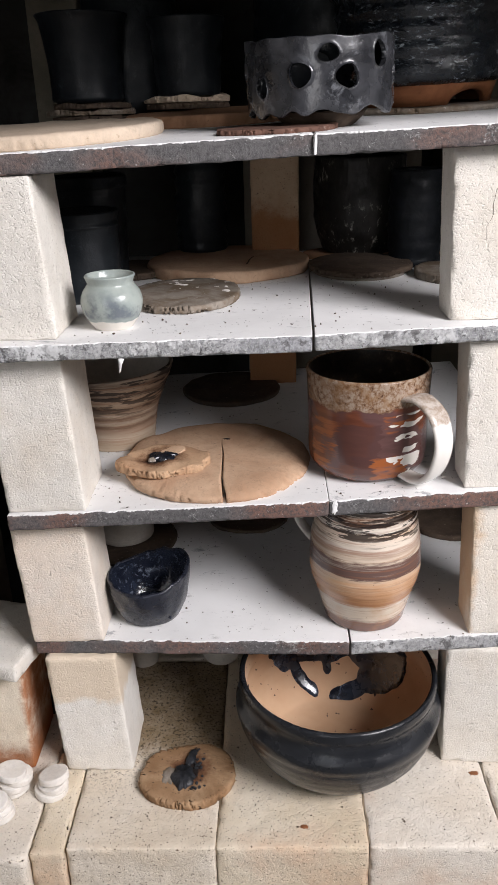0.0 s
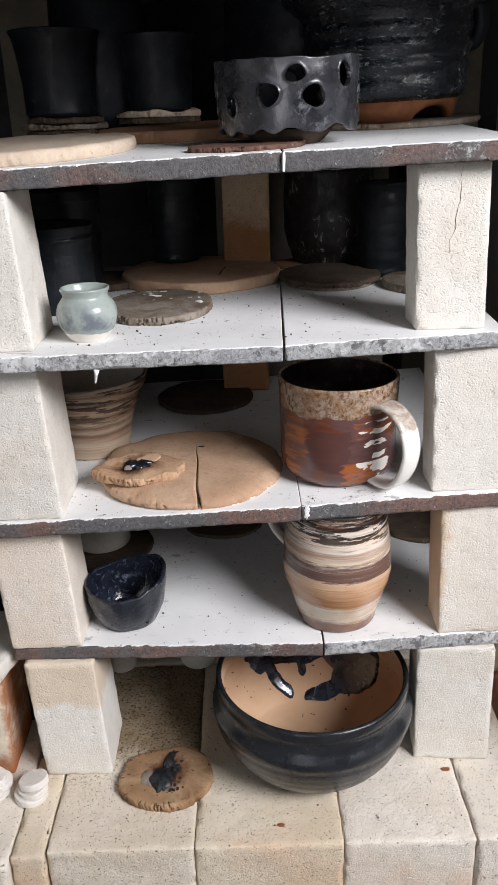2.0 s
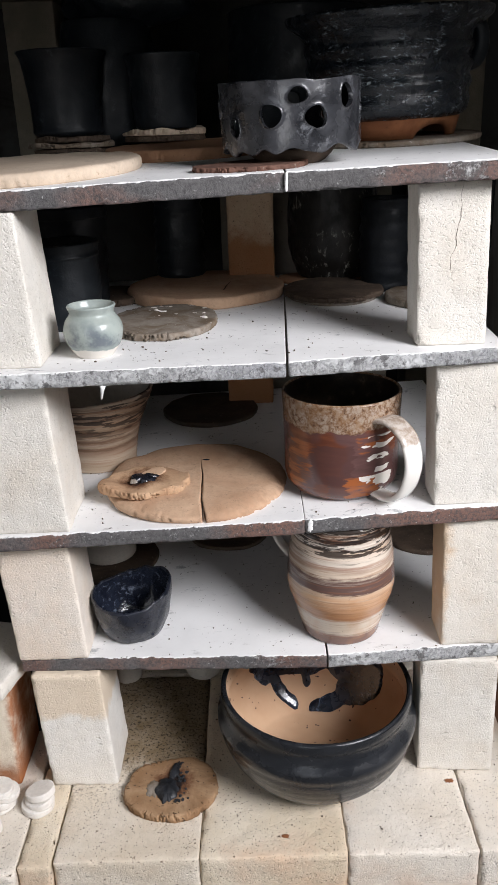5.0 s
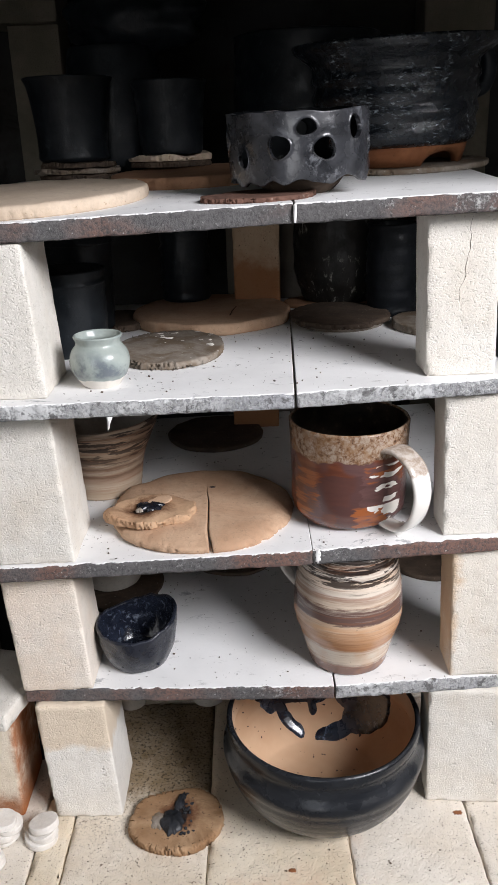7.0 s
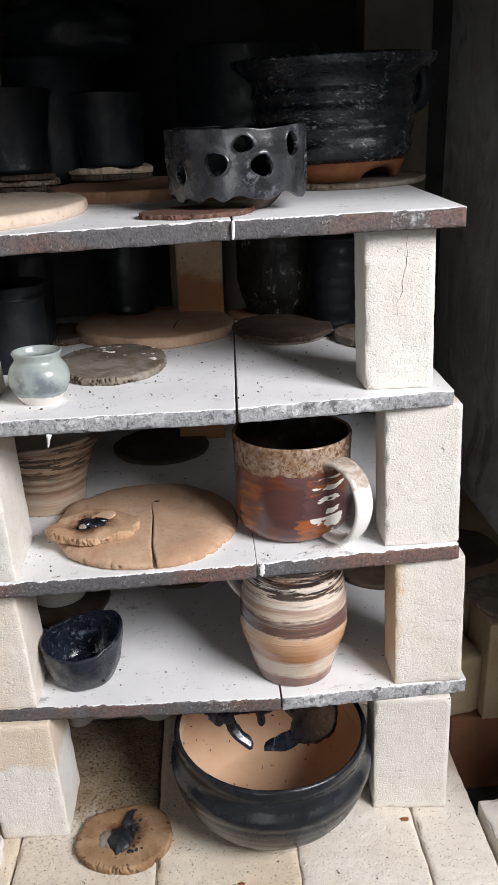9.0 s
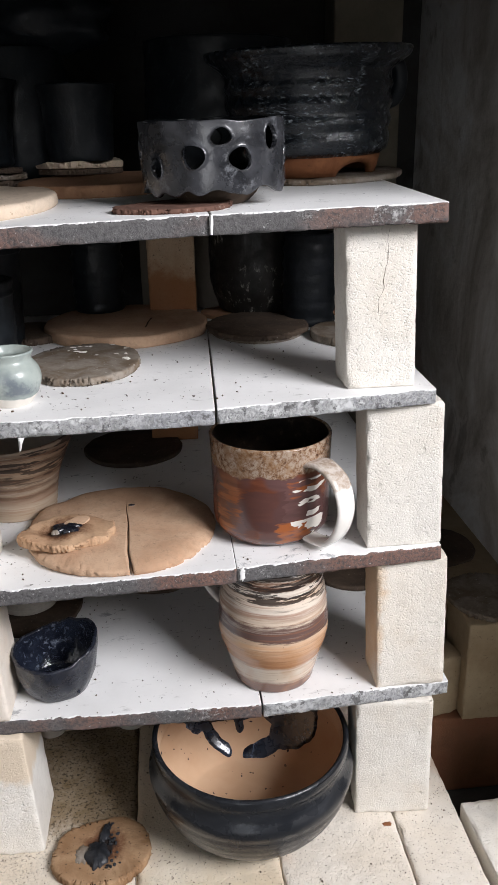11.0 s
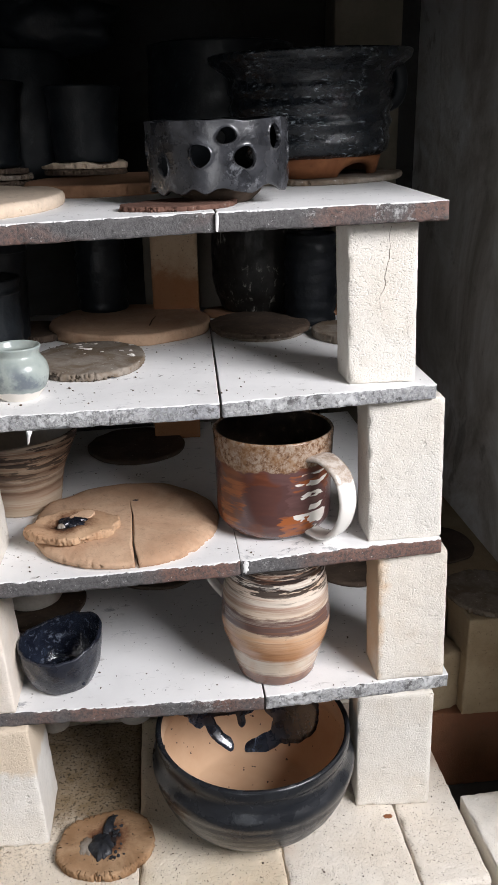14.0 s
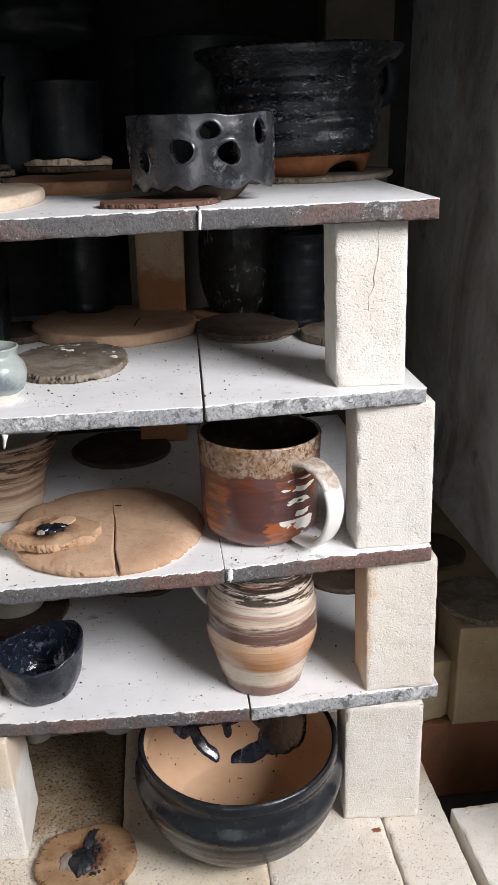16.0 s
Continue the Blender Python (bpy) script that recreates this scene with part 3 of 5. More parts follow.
def slab_disc(rx, ry, t, wob=0.03, freq=2.2, seed=0.0, seg=320, crumble=0.0, hump=0.0015, slit=None, hub=(0.0, 0.0), dome=False):
    """A hand-cut clay bat: uneven outline, rounded and cracked edge. slit: (angle, width, how far in) of a crack that goes through."""
    bm, cols = bmesh.new(), []
    path = [(0.0, 1), (0.2, 1), (0.4, 1), (0.55, 1), (0.7, 1), (0.82, 1), (0.91, 1), (0.972, 1.0), (0.991, 0.93), (1.0, 0.72), (1.0, 0.45), (0.997, 0.15), (0.985, 0.0), (0.9, 0.0), (0.5, 0.0), (0.0, 0.0)]
    if dome:
        path = [(0.0, 1), (0.2, 1), (0.4, 1), (0.55, 1), (0.7, 0.98), (0.8, 0.94), (0.88, 0.86), (0.94, 0.74), (0.975, 0.6), (0.993, 0.45), (1.0, 0.3), (0.997, 0.12), (0.985, 0.0), (0.9, 0.0), (0.5, 0.0), (0.0, 0.0)]
    a0 = slit[0] if slit else 0.0
    for j in range(seg + 1):
        f = j / seg
        col = []
        for k, (s, u) in enumerate(path):
            a = a0 + 2 * math.pi * f
            if slit and s > slit[2]:
                w = slit[1] * (s - slit[2]) / (1 - slit[2]) / max(s * rx, 0.01)
                a = a0 + w + (2 * math.pi - 2 * w) * f
            if slit:
                a += 0.13 * n3(s * 3, 0, 0, 1.6, seed) * max(0.0, 1 - 6 * min(f, 1 - f)) * (s > 0.1)
            c, d = math.cos(a), math.sin(a)
            g = 1 + wob * n3(c, d, 0, freq, seed) + wob * 0.4 * n3(c, d, 0, freq * 3.1, seed)
            if s > 0.95:
                g += 0.7 * crumble * n3(c, d, u * 0.3, 16, seed) - crumble * (2.6 if abs(n3(c, d, u * 0.04, 15, seed + 2)) < 0.045 else 0.0)
            x, y = rx * s * g * c + hub[0] * (1 - s), ry * s * g * d + hub[1] * (1 - s)
            z = t * u + (hump * n3(x, y, 0, 26, seed) if u > 0.5 else 0.0)
            col.append(bm.verts.new((x, y, z)))
        cols.append(col)
    for a, b in zip(cols, cols[1:]):
        for k in range(len(path) - 1):
            bm.faces.new((a[k], a[k + 1], b[k + 1], b[k]))
    if slit:
        for c in (cols[0], cols[-1]):
            bm.faces.new(c)
    bmesh.ops.remove_doubles(bm, verts=bm.verts, dist=2e-5)
    return bm


def strap(points, w, t, side, taper=None):
    """A strap of width w and thickness t along a smooth line; side: the direction of its width."""
    line = [Vector(p) for p in spline(points, 8)]
    bm, rings = bmesh.new(), []
    for i, p in enumerate(line):
        d = (line[min(i + 1, len(line) - 1)] - line[max(i - 1, 0)]).normalized()
        s = (side - d * side.dot(d)).normalized()
        u = d.cross(s)
        k = taper(i / (len(line) - 1)) if taper else 1.0
        ring = []
        for j in range(16):
            a = 2 * math.pi * j / 16
            ca, sa = math.cos(a), math.sin(a)
            ring.append(bm.verts.new(p + s * (w * k / 2 * math.copysign(abs(ca) ** 0.6, ca)) + u * (t / 2 * math.copysign(abs(sa) ** 0.8, sa))))
        rings.append(ring)
    for a, b in zip(rings, rings[1:]):
        for j in range(16):
            bm.faces.new((a[j], a[(j + 1) % 16], b[(j + 1) % 16], b[j]))
    bm.faces.new(rings[0])
    bm.faces.new(list(reversed(rings[-1])))
    return bm


def blob(rx, ry, t, seed, wob=0.35):
    """A pool of melted glaze with a ragged outline."""
    bm, rings, seg = bmesh.new(), [], 64
    for s, u in ((0.0, 1.0), (0.3, 0.97), (0.6, 0.85), (0.8, 0.62), (0.94, 0.3), (1.0, 0.0)):
        ring = []
        for i in range(seg):
            a = 2 * math.pi * i / seg
            g = 1 + wob * n3(math.cos(a), math.sin(a), 0, 2.3, seed) + wob * 0.5 * n3(math.cos(a), math.sin(a), 0, 6, seed)
            x, y = rx * s * g * math.cos(a), ry * s * g * math.sin(a)
            ring.append(bm.verts.new((x, y, t * u * (1 + 0.4 * n3(x, y, 0, 90, seed)) if s < 1 else -0.001)))
        rings.append(ring)
    for a, b in zip(rings, rings[1:]):
        for i in range(seg):
            bm.faces.new((a[i], b[i], b[(i + 1) % seg], a[(i + 1) % seg]))
    bmesh.ops.remove_doubles(bm, verts=bm.verts, dist=1e-6)
    return bm


def wall(name, x0, x1, y0, y1, z0, z1, material, label, category="wall"):
    bm = bmesh.new()
    bmesh.ops.create_cube(bm, size=1, matrix=Matrix.Translation(((x0 + x1) / 2, (y0 + y1) / 2, (z0 + z1) / 2)) @ Matrix.Diagonal((x1 - x0, y1 - y0, z1 - z0, 1)))
    return tagged(link(name, bm, material, False), label, category, kind="structure")


# ---- unseen workshop shell, added to bounce fill light, and the kiln's chamber ----
wall("floor", -3.2, 3.2, -3.2, 3.2, -0.75, -0.65, ROOM_FLOOR, "unseen grey concrete floor added round the kiln", "floor")
wall("ceiling", -3.2, 3.2, -3.2, 3.2, 3.2, 3.3, ROOM, "unseen plain grey ceiling added over the kiln", "ceiling")
wall("wall_west", -3.2, -3.0, -3.2, 3.2, -0.65, 3.2, ROOM, "unseen plain grey wall added round the kiln")
wall("wall_north", -3.0, 3.0, 3.0, 3.2, -0.65, 3.2, ROOM, "unseen plain grey wall added round the kiln")
wall("wall_east_low", 2.16, 2.36, -3.2, 3.2, -0.65, 1.55, ROOM, "unseen grey wall added below a wide window")
wall("wall_east_high", 2.16, 2.36, -3.2, 3.2, 3.1, 3.2, ROOM, "unseen grey wall added above a wide window")
wall("wall_east_side", 2.16, 2.36, 0.3, 3.2, 1.55, 3.1, ROOM, "unseen grey wall added beside a wide window")
wall("wall_east_corner", 2.16, 2.36, -3.2, -1.8, 1.55, 3.1, ROOM, "unseen grey wall added beside a wide window")
# unseen wall, with a gap made for the added fill lamp
wall("wall_south_left", -3.0, -1.4, -3.2, -3.0, -0.65, 3.2, ROOM, "unseen grey wall added beside the fill lamp's opening")
wall("wall_south_right", 0.0, 3.0, -3.2, -3.0, -0.65, 3.2, ROOM, "unseen grey wall added beside the fill lamp's opening")
wall("wall_south_top", -1.4, 0.0, -3.2, -3.0, 2.2, 3.2, ROOM, "unseen grey wall added above the fill lamp's opening")
wall("kiln_wall_right", 0.745, 1.0, 1.0, 2.5, -0.65, 1.62, PLASTER, "stained grey plaster kiln wall")
# left wall and roof are added to enclose the chamber, darkened like the back
wall("kiln_wall_left", -1.0, -0.72, 1.0, 2.5, -0.65, 1.62, SHADE_PLASTER, "stained grey plaster kiln wall")
wall("kiln_wall_back", -0.72, 0.745, 2.32, 2.5, -0.65, 1.62, SHADE_PLASTER, "smoked kiln back wall, darkened further to deepen its shade")
wall("kiln_roof", -1.0, 1.0, 1.0, 2.5, 1.62, 1.8, SHADE_PLASTER, "added kiln roof, coloured dark like shade", "roof")
# out-of-view slab, added to keep window light off the rear pots
wall("kiln_lintel", -1.0, 1.0, 0.97, 1.0, 1.32, 1.8, SHADE_PLASTER, "unseen slab added to shade the back of the kiln", "lintel")
wall("kiln_base", -1.0, 1.0, 1.06, 2.32, -0.65, -0.152, SHADE_PLASTER, "masonry base under the kiln hearth", "kiln base")

# shelf levels: height of the top above the hearth, by place along the shelf
TOP_A, TOP_C = 0.256, 0.757


def top_b(x):
    return 0.503 + 0.021 * (x - 0.055)


def top_d(x, y=1.19):
    return 1.0005 + 0.0265 * (x - 0.14) + 0.038 * (y - 1.19)


def shelf_slab(x0, x1, yl, yr, back, top, tilt, th, edge, seed, label, rise=0.0, slant=0.0):
    """One kiln shelf: slab and its coat of kiln wash; its front runs from yl to yr."""
    w, skew = x1 - x0, (yr - yl) / (x1 - x0)
    ob = thing("kiln_shelf", Matrix.Translation(((x0 + x1) / 2, (yl + yr) / 2, top)) @ pose(0, 0, 0, math.degrees(math.atan(rise)), -math.degrees(math.atan(tilt))), label, "kiln shelf", "kiln shelves")
    d = back - (yl + yr) / 2
    bm = rough_box(w - 0.001, d, th - 0.0012, 0.0022, (0.004, 0.03, 0.004), 0.0012, 0.004, seed)
    for v in bm.verts:
        v.co.x, v.co.y = v.co.x + slant * (v.co.y + d / 2), v.co.y + skew * v.co.x
    part("slab", bm, edge, ob, m=pose(0, d / 2, -th))
    bm = rough_box(w - 0.0014, d - 0.001, 0.0026, 0.0010, (0.0022, 0.04, 0.004), 0.0002, 0.002, seed + 3)
    for v in bm.verts:
        lip = v.co.y < -d / 2 + 0.0009
        if v.co.y < -d / 2 + 0.004:
            v.co.y += 0.007 * max(0.0, n3(v.co.x, 0, 0, 48, seed) - 0.05) + 0.0016 * n3(v.co.x, 0, 0, 170, seed) + 0.0012 * n3(v.co.x, 0, 0, 420, seed)
        if lip:
            v.co.z -= 0.0022 * max(0.0, n3(v.co.x, 0, 0, 210, seed + 9))
        v.co.x, v.co.y = v.co.x + slant * (v.co.y + d / 2), v.co.y + skew * v.co.x
    part("kiln_wash", bm, WASH, ob, "white chalky kiln wash", m=pose(0, d / 2 + 0.0005, -0.0026), smooth=False)
    return ob


BACK = 1.83
shelf_slab(-0.303, 0.1975, 1.204, 1.189, BACK, TOP_A, 0, 0.025, EDGE_DARK, 1, "white-washed dark-edged kiln shelf above the hearth")
shelf_slab(0.199, 0.506, 1.189, 1.208, BACK, TOP_A, 0, 0.025, EDGE_PALE, 2, "white-washed kiln shelf with flaked grey edge")
shelf_slab(-0.305, 0.1636, 1.172, 1.181, BACK, top_b(-0.07), 0.021, 0.024, EDGE_DARK, 3, "white-washed kiln shelf with dark brown edge")
shelf_slab(0.1630, 0.474, 1.181, 1.198, BACK, top_b(0.32), 0.021, 0.024, EDGE_DARK, 4, "white-washed kiln shelf with dark grey edge")
shelf_slab(-0.36, 0.1384, 1.137, 1.157, BACK, TOP_C, 0, 0.022, EDGE_PALE, 5, "white-washed kiln shelf with flaked pale edge", slant=0.038)
shelf_slab(0.1405, 0.451, 1.160, 1.198, BACK, TOP_C, 0, 0.022, EDGE_PALE, 6, "white-washed kiln shelf with flaked pale edge", slant=0.037)
shelf_slab(-0.37, 0.142, 1.155, 1.188, BACK, top_d(-0.114), 0.0265, 0.026, EDGE_DARK, 7, "topmost white-washed kiln shelf with dark edge", 0.038)
shelf_slab(0.1428, 0.4475, 1.188, 1.186, BACK, top_d(0.296), 0.0265, 0.026, EDGE_DARK, 8, "topmost white-washed kiln shelf with dark edge", 0.038)


def post(x0, x1, y, depth, z0, z1, material, seed, label, lean=-0.008, yaw=0.0, group="brick posts of the shelf stack"):
    bm = rough_box(x1 - x0, depth, z1 - z0, 0.003, 0.006 if z1 - z0 < 0.3 else 0.02, 0.0009, 0.005, seed, (lean, 0))
    return solo("firebrick", bm, material, pose((x0 + x1) / 2, y + depth / 2, z0, 0, 0, yaw), label, "brick", group)


W = "white porous firebrick standing upright under a kiln shelf"
K = "cream porous firebrick standing upright under a kiln shelf"
post(-0.276, -0.163, 1.190, 0.125, 0.0, TOP_A - 0.025, BRICK_CAPPED, 1, "white porous firebrick with cream-stained top, standing on the hearth", -0.012)
post(-0.303, -0.190, 1.199, 0.115, TOP_A, top_b(-0.25) - 0.024, BRICK_CREAM, 2, K, -0.012)
post(-0.304, -0.190, 1.181, 0.135, top_b(-0.25), TOP_C - 0.022, BRICK, 3, W, -0.012)
post(-0.315, -0.197, 1.168, 0.130, TOP_C, top_d(-0.26) - 0.026, BRICK, 4, W, -0.012)
post(0.361, 0.487, 1.200, 0.10, 0.0, TOP_A - 0.025, BRICK, 5, W, -0.004, -5)
post(0.385, 0.496, 1.206, 0.075, TOP_A, top_b(0.44) - 0.024, BRICK_WARM, 6, "white firebrick with orange-tinged side under a kiln shelf", -0.008)
post(0.361, 0.475, 1.206, 0.068, top_b(0.42), TOP_C - 0.022, BRICK, 7, W, -0.008)
post(0.326, 0.424, 1.216, 0.075, TOP_C, top_d(0.37) - 0.026, BRICK, 8, "white porous firebrick with a hairline crack, standing upright", -0.007)
CRACKED = bpy.context.scene.objects["firebrick.007"]
# the posts at the back of the stack
post(0.052, 0.143, 1.735, 0.07, TOP_C, top_d(0.1) - 0.026, BRICK_RUST, 9, "rust-stained firebrick standing at the back of the shelf", 0.0)
# pale post given the rust-stained colour to dim it, as shade would
post(0.04, 0.135, 1.735, 0.07, top_b(0.09), TOP_C - 0.022, BRICK_RUST, 10, "pale firebrick standing at the back of the shelf", 0.0)
post(0.06, 0.16, 1.735, 0.07, TOP_A, top_b(0.11) - 0.024, BRICK, 11, "pale firebrick standing at the back of the shelf", 0.0)
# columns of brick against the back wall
post(-0.452, -0.335, 2.18, 0.12, -0.15, 1.335, DIM, 40, "brick column coloured dim for the dark back corner", 0.0, group="back columns")
post(-0.52, -0.33, 2.15, 0.15, 1.336, 1.42, DIM, 41, "brick capping a column, coloured dim for the back corner", 0.0, group="back columns")
post(0.50, 0.66, 2.18, 0.12, -0.15, 1.60, DIM, 42, "brick column coloured dim for the dark back corner", 0.0, group="back columns")

# ---- things on the hearth ----
bowl_pts = [(0.096, 0.0), (0.113, 0.007), (0.145, 0.042), (0.1615, 0.075), (0.1685, 0.100), (0.1715, 0.113), (0.1675, 0.124), (0.1610, 0.137), (0.1605, 0.148), (0.163, 0.160), (0.162, 0.168)]
bowl = vessel("bowl", pose(0.183, 1.238, 0.0, 0, 0, 0), bowl_pts, 0.009, SATIN, BOWL_IN, "large satin black bowl with bare tan clay inside", "bowl", 0.0012, 0.0003, 60, seed=3, freq=14)



def glaze_run(pts, th):
    """Thick glaze that ran down the inside of the bowl's far wall in uneven tongues."""
    prof = [(r - th, z) for r, z in spline(pts, 12)]

    def radius(z):
        for (r0, z0), (r1, z1) in zip(prof, prof[1:]):
            if z0 <= z <= z1:
                return r0 + (r1 - r0) * (z - z0) / max(z1 - z0, 1e-6)
        return prof[-1][0]
    tongues = (((-0.075, 0.140), (-0.062, 0.130), 0.010), ((-0.062, 0.130), (-0.032, 0.119), 0.0085), ((0.120, 0.100), (0.060, 0.124), 0.014),
               ((0.060, 0.120), (0.006, 0.112), 0.011), ((-0.01, 0.152), (-0.006, 0.145), 0.007))

    def depth(x, y):
        """How far inside the glaze's outline a point of the plan lies."""
        p = Vector((x, y))
        best = p.length - 0.150 - 0.05 * max(0.0, -y + 0.03) - 0.4 * max(0.0, -0.085 - x) - 0.9 * max(0.0, x - 0.105) - 0.006 * n3(x, y, 0, 30, 2)
        for a, b, r in tongues:
            a, b = Vector(a), Vector(b)
            t = max(0.0, min(1.0, (p - a).dot(b - a) / (b - a).length_squared))
            best = max(best, r - (p - a.lerp(b, t)).length + 0.003 * n3(x, y, 0, 60, 7))
        return best
    bm, cols, top, na, nz = bmesh.new(), [], pts[-1][1], 260, 70
    for i in range(na + 1):
        a = radians(-5 + 190 * i / na)
        col = []
        for k in range(nz + 1):
            z = 0.0135 + (top - 0.0135) * (k / nz) ** 1.5
            r = radius(z)
            sd = depth(r * math.cos(a), r * math.sin(a))
            r -= 0.0026 * max(-1.0, min(1.0, sd / 0.0045))
            col.append(bm.verts.new((r * math.cos(a), r * math.sin(a), z)) if sd > -0.006 else None)
        cols.append(col)
    for a, b in zip(cols, cols[1:]):
        for k in range(nz):
            if a[k] and b[k] and a[k + 1] and b[k + 1]:
                bm.faces.new((a[k], b[k], b[k + 1], a[k + 1]))
    bmesh.ops.delete(bm, geom=[v for v in bm.verts if not v.link_faces], context="VERTS")
    return bm


part("glaze_run", glaze_run(bowl_pts, 0.009), RUN, bowl, "thick blue-black glaze run inside the rim")

ob = thing("clay_disc", pose(-0.07, 1.170, 0.0), "scorched tan clay disc with melted black glaze, on the hearth", "clay disc")
part("disc", slab_disc(0.080, 0.068, 0.014, 0.06, 1.6, 11, crumble=0.04, hump=0.003), CLAY_SCORCH, ob)
part("melted_glaze", blob(0.019, 0.026, 0.008, 4, 0.28), CRUST, ob, "dull black melted crust", pose(-0.006, -0.010, 0.0142))
part("melted_glaze", blob(0.008, 0.022, 0.004, 8, 0.35), CRUST, ob, "dull black melted crust", pose(0.004, 0.032, 0.0142, 0, 0, -12))
rr = random.Random(3)
for k in range(34):
    part("melted_glaze", blob(rr.uniform(0.0012, 0.0038), rr.uniform(0.0012, 0.004), 0.002, 60 + k, 0.4), CRUST, ob, m=pose(0.018 + rr.gauss(0, 0.007), rr.uniform(-0.038, 0.055), 0.0142))
part("ash_crust", blob(0.012, 0.020, 0.002, 9), CLAY_GREY, ob, "grey-green ash crust", pose(-0.030, -0.006, 0.0142))


def wad_pile(x, y, n, seed, r=0.025):
    rr = random.Random(seed)
    ob = thing("clay_wads", pose(x, y, 0.0), "little pile of round white clay wads on the hearth", "clay wads", "piles of wads")
    z = 0.0
    for k in range(n):
        t = 0.011 + rr.random() * 0.003
        s = r * (1.05 - 0.05 * k + rr.uniform(-0.06, 0.06))
        bm = slab_disc(s, s * rr.uniform(0.92, 1.0), t, 0.04, 1.5, seed + k, 40, hump=0.0006)
        part("wad", bm, WHITE_CLAY, ob, m=pose(rr.uniform(-0.005, 0.005), rr.uniform(-0.004, 0.004), z, rr.uniform(-9, 9), rr.uniform(-9, 9)))
        z += t * 0.93
    return ob


wad_pile(-0.290, 1.146, 3, 1)
wad_pile(-0.352, 1.152, 4, 7, 0.026)
wad_pile(-0.368, 1.098, 3, 13, 0.024)

# beside the stack, on the left
post(-0.49, -0.333, 1.196, 0.13, 0.0, 0.204, BRICK_FACE, 50, "scorched cream firebrick with rusty stains, beside the stack", 0.004, group="bricks beside the stack")
solo("brick_slab", rough_box(0.16, 0.17, 0.030, 0.004, 0.012, 0.0012, 0.006, 60), BRICK, pose(-0.385, 1.265, 0.2045, 0, 0, -14), "broken white firebrick slab lying on a scorched brick", "brick")
# support brick whose dark colour stands in for the shaded gap
post(-0.56, -0.425, 1.36, 0.10, 0.0, 0.40, SHADE_BRICK, 51, "added firebrick coloured dark like shade in the side flue", 0.0, group="bricks beside the stack")


def ribbed_panel():
    bm = rough_box(0.16, 0.03, 0.10, 0.002, 0.004, 0.0, 0.002, 3)
    for v in bm.verts:
        if v.co.y < 0:
            v.co.y += 0.003 * math.sin(v.co.x * 900)
    return bm


solo("ribbed_slab", ribbed_panel(), CLAY_GREY, pose(-0.503, 1.385, 0.4005), "grey ribbed slab standing on a dark brick", "slab")
ob = solo("clay_disc", slab_disc(0.055, 0.055, 0.012, 0.05, 1.8, 71, crumble=0.02), WHITE_CLAY, pose(-0.440, 1.262, 0.2355, 0, 0, 0), "pale clay disc lying on a broken brick slab", "clay disc")

# beside the stack, on the right
post(0.548, 0.78 - 0.04, 1.385, 0.12, -0.15, 0.028, BRICK_RED, 52, "red-brown firebrick lying in the side flue", 0.0, group="bricks beside the stack")
post(0.606, 0.735, 1.376, 0.115, 0.030, 0.243, BRICK_DIRTY, 53, "dirty tan firebrick standing on a red-brown brick", 0.0, group="bricks beside the stack")
solo("broken_brick", rough_box(0.075, 0.10, 0.13, 0.005, 0.009, 0.003, 0.012, 54), BRICK_DIRTY, pose(0.563, 1.445, 0.029, 0, 0, 16), "broken dirty tan firebrick half on a red-brown brick", "brick", "bricks beside the stack")
solo("clay_disc", slab_disc(0.080, 0.085, 0.010, 0.05, 2.0, 72, crumble=0.03), CLAY_GREY, pose(0.672, 1.462, 0.2435), "rough grey-brown clay disc lying on a standing brick", "clay disc")
wall("side_ledge", 0.46, 0.745, 1.52, 2.32, -0.15, 0.243, BRICK_DIRTY, "dirty tan brick ledge along the kiln wall", "ledge")
solo("clay_disc", slab_disc(0.075, 0.085, 0.006, 0.06, 1.6, 73), CLAY_DARK, pose(0.645, 1.675, 0.2435), "thin black-brown clay disc lying on the side ledge", "clay disc")

# ---- first shelf ----
jug_pts = [(0.061, 0.0), (0.065, 0.006), (0.075, 0.045), (0.0865, 0.080), (0.0885, 0.110), (0.0855, 0.150), (0.081, 0.180), (0.0805, 0.205), (0.082, 0.218)]
jug = vessel("jug", pose(0.228, 1.277, TOP_A + 0.0005), jug_pts, 0.006, JUG, MUG_IN, "round-bellied jug with brushed cream, tan and brown bands", "jug", 0.0008, 0.0005, 55, seed=5)
d = Vector((-0.85, 0.52, 0)).normalized()
part("handle", strap([d * 0.080 + Vector((0, 0, 0.200)), d * 0.112 + Vector((0, 0, 0.205)), d * 0.130 + Vector((0, 0, 0.175)), d * 0.118 + Vector((0, 0, 0.135)), d * 0.086 + Vector((0, 0, 0.105))], 0.020, 0.009, Vector((-d.y, d.x, 0))), WHITE_CLAY, jug, "pale glazed strap handle")


def pinch_lean(a, z):
    k = max(0.0, z) / 0.09
    return k * (0.012 * math.cos(a - 0.4) + 0.006 * math.sin(2 * a + 1.0) + 0.003 * n3(math.cos(a), math.sin(a), 0, 5, 2) + 0.003 * max(0, math.sin(a)) * n3(math.cos(a), math.sin(a), 0, 14, 2))


pinch_pts = [(0.044, 0.0), (0.050, 0.004), (0.060, 0.026), (0.066, 0.052), (0.0685, 0.077)]
ob = vessel("small_bowl", pose(-0.125, 1.283, TOP_A + 0.001, 0, 0, 0), pinch_pts, 0.006, BLUE_BLACK, BLUE_WELL, "small blue-black pinched bowl with an uneven rim", "bowl", 0.0022, lean=pinch_lean, seed=8, freq=34)
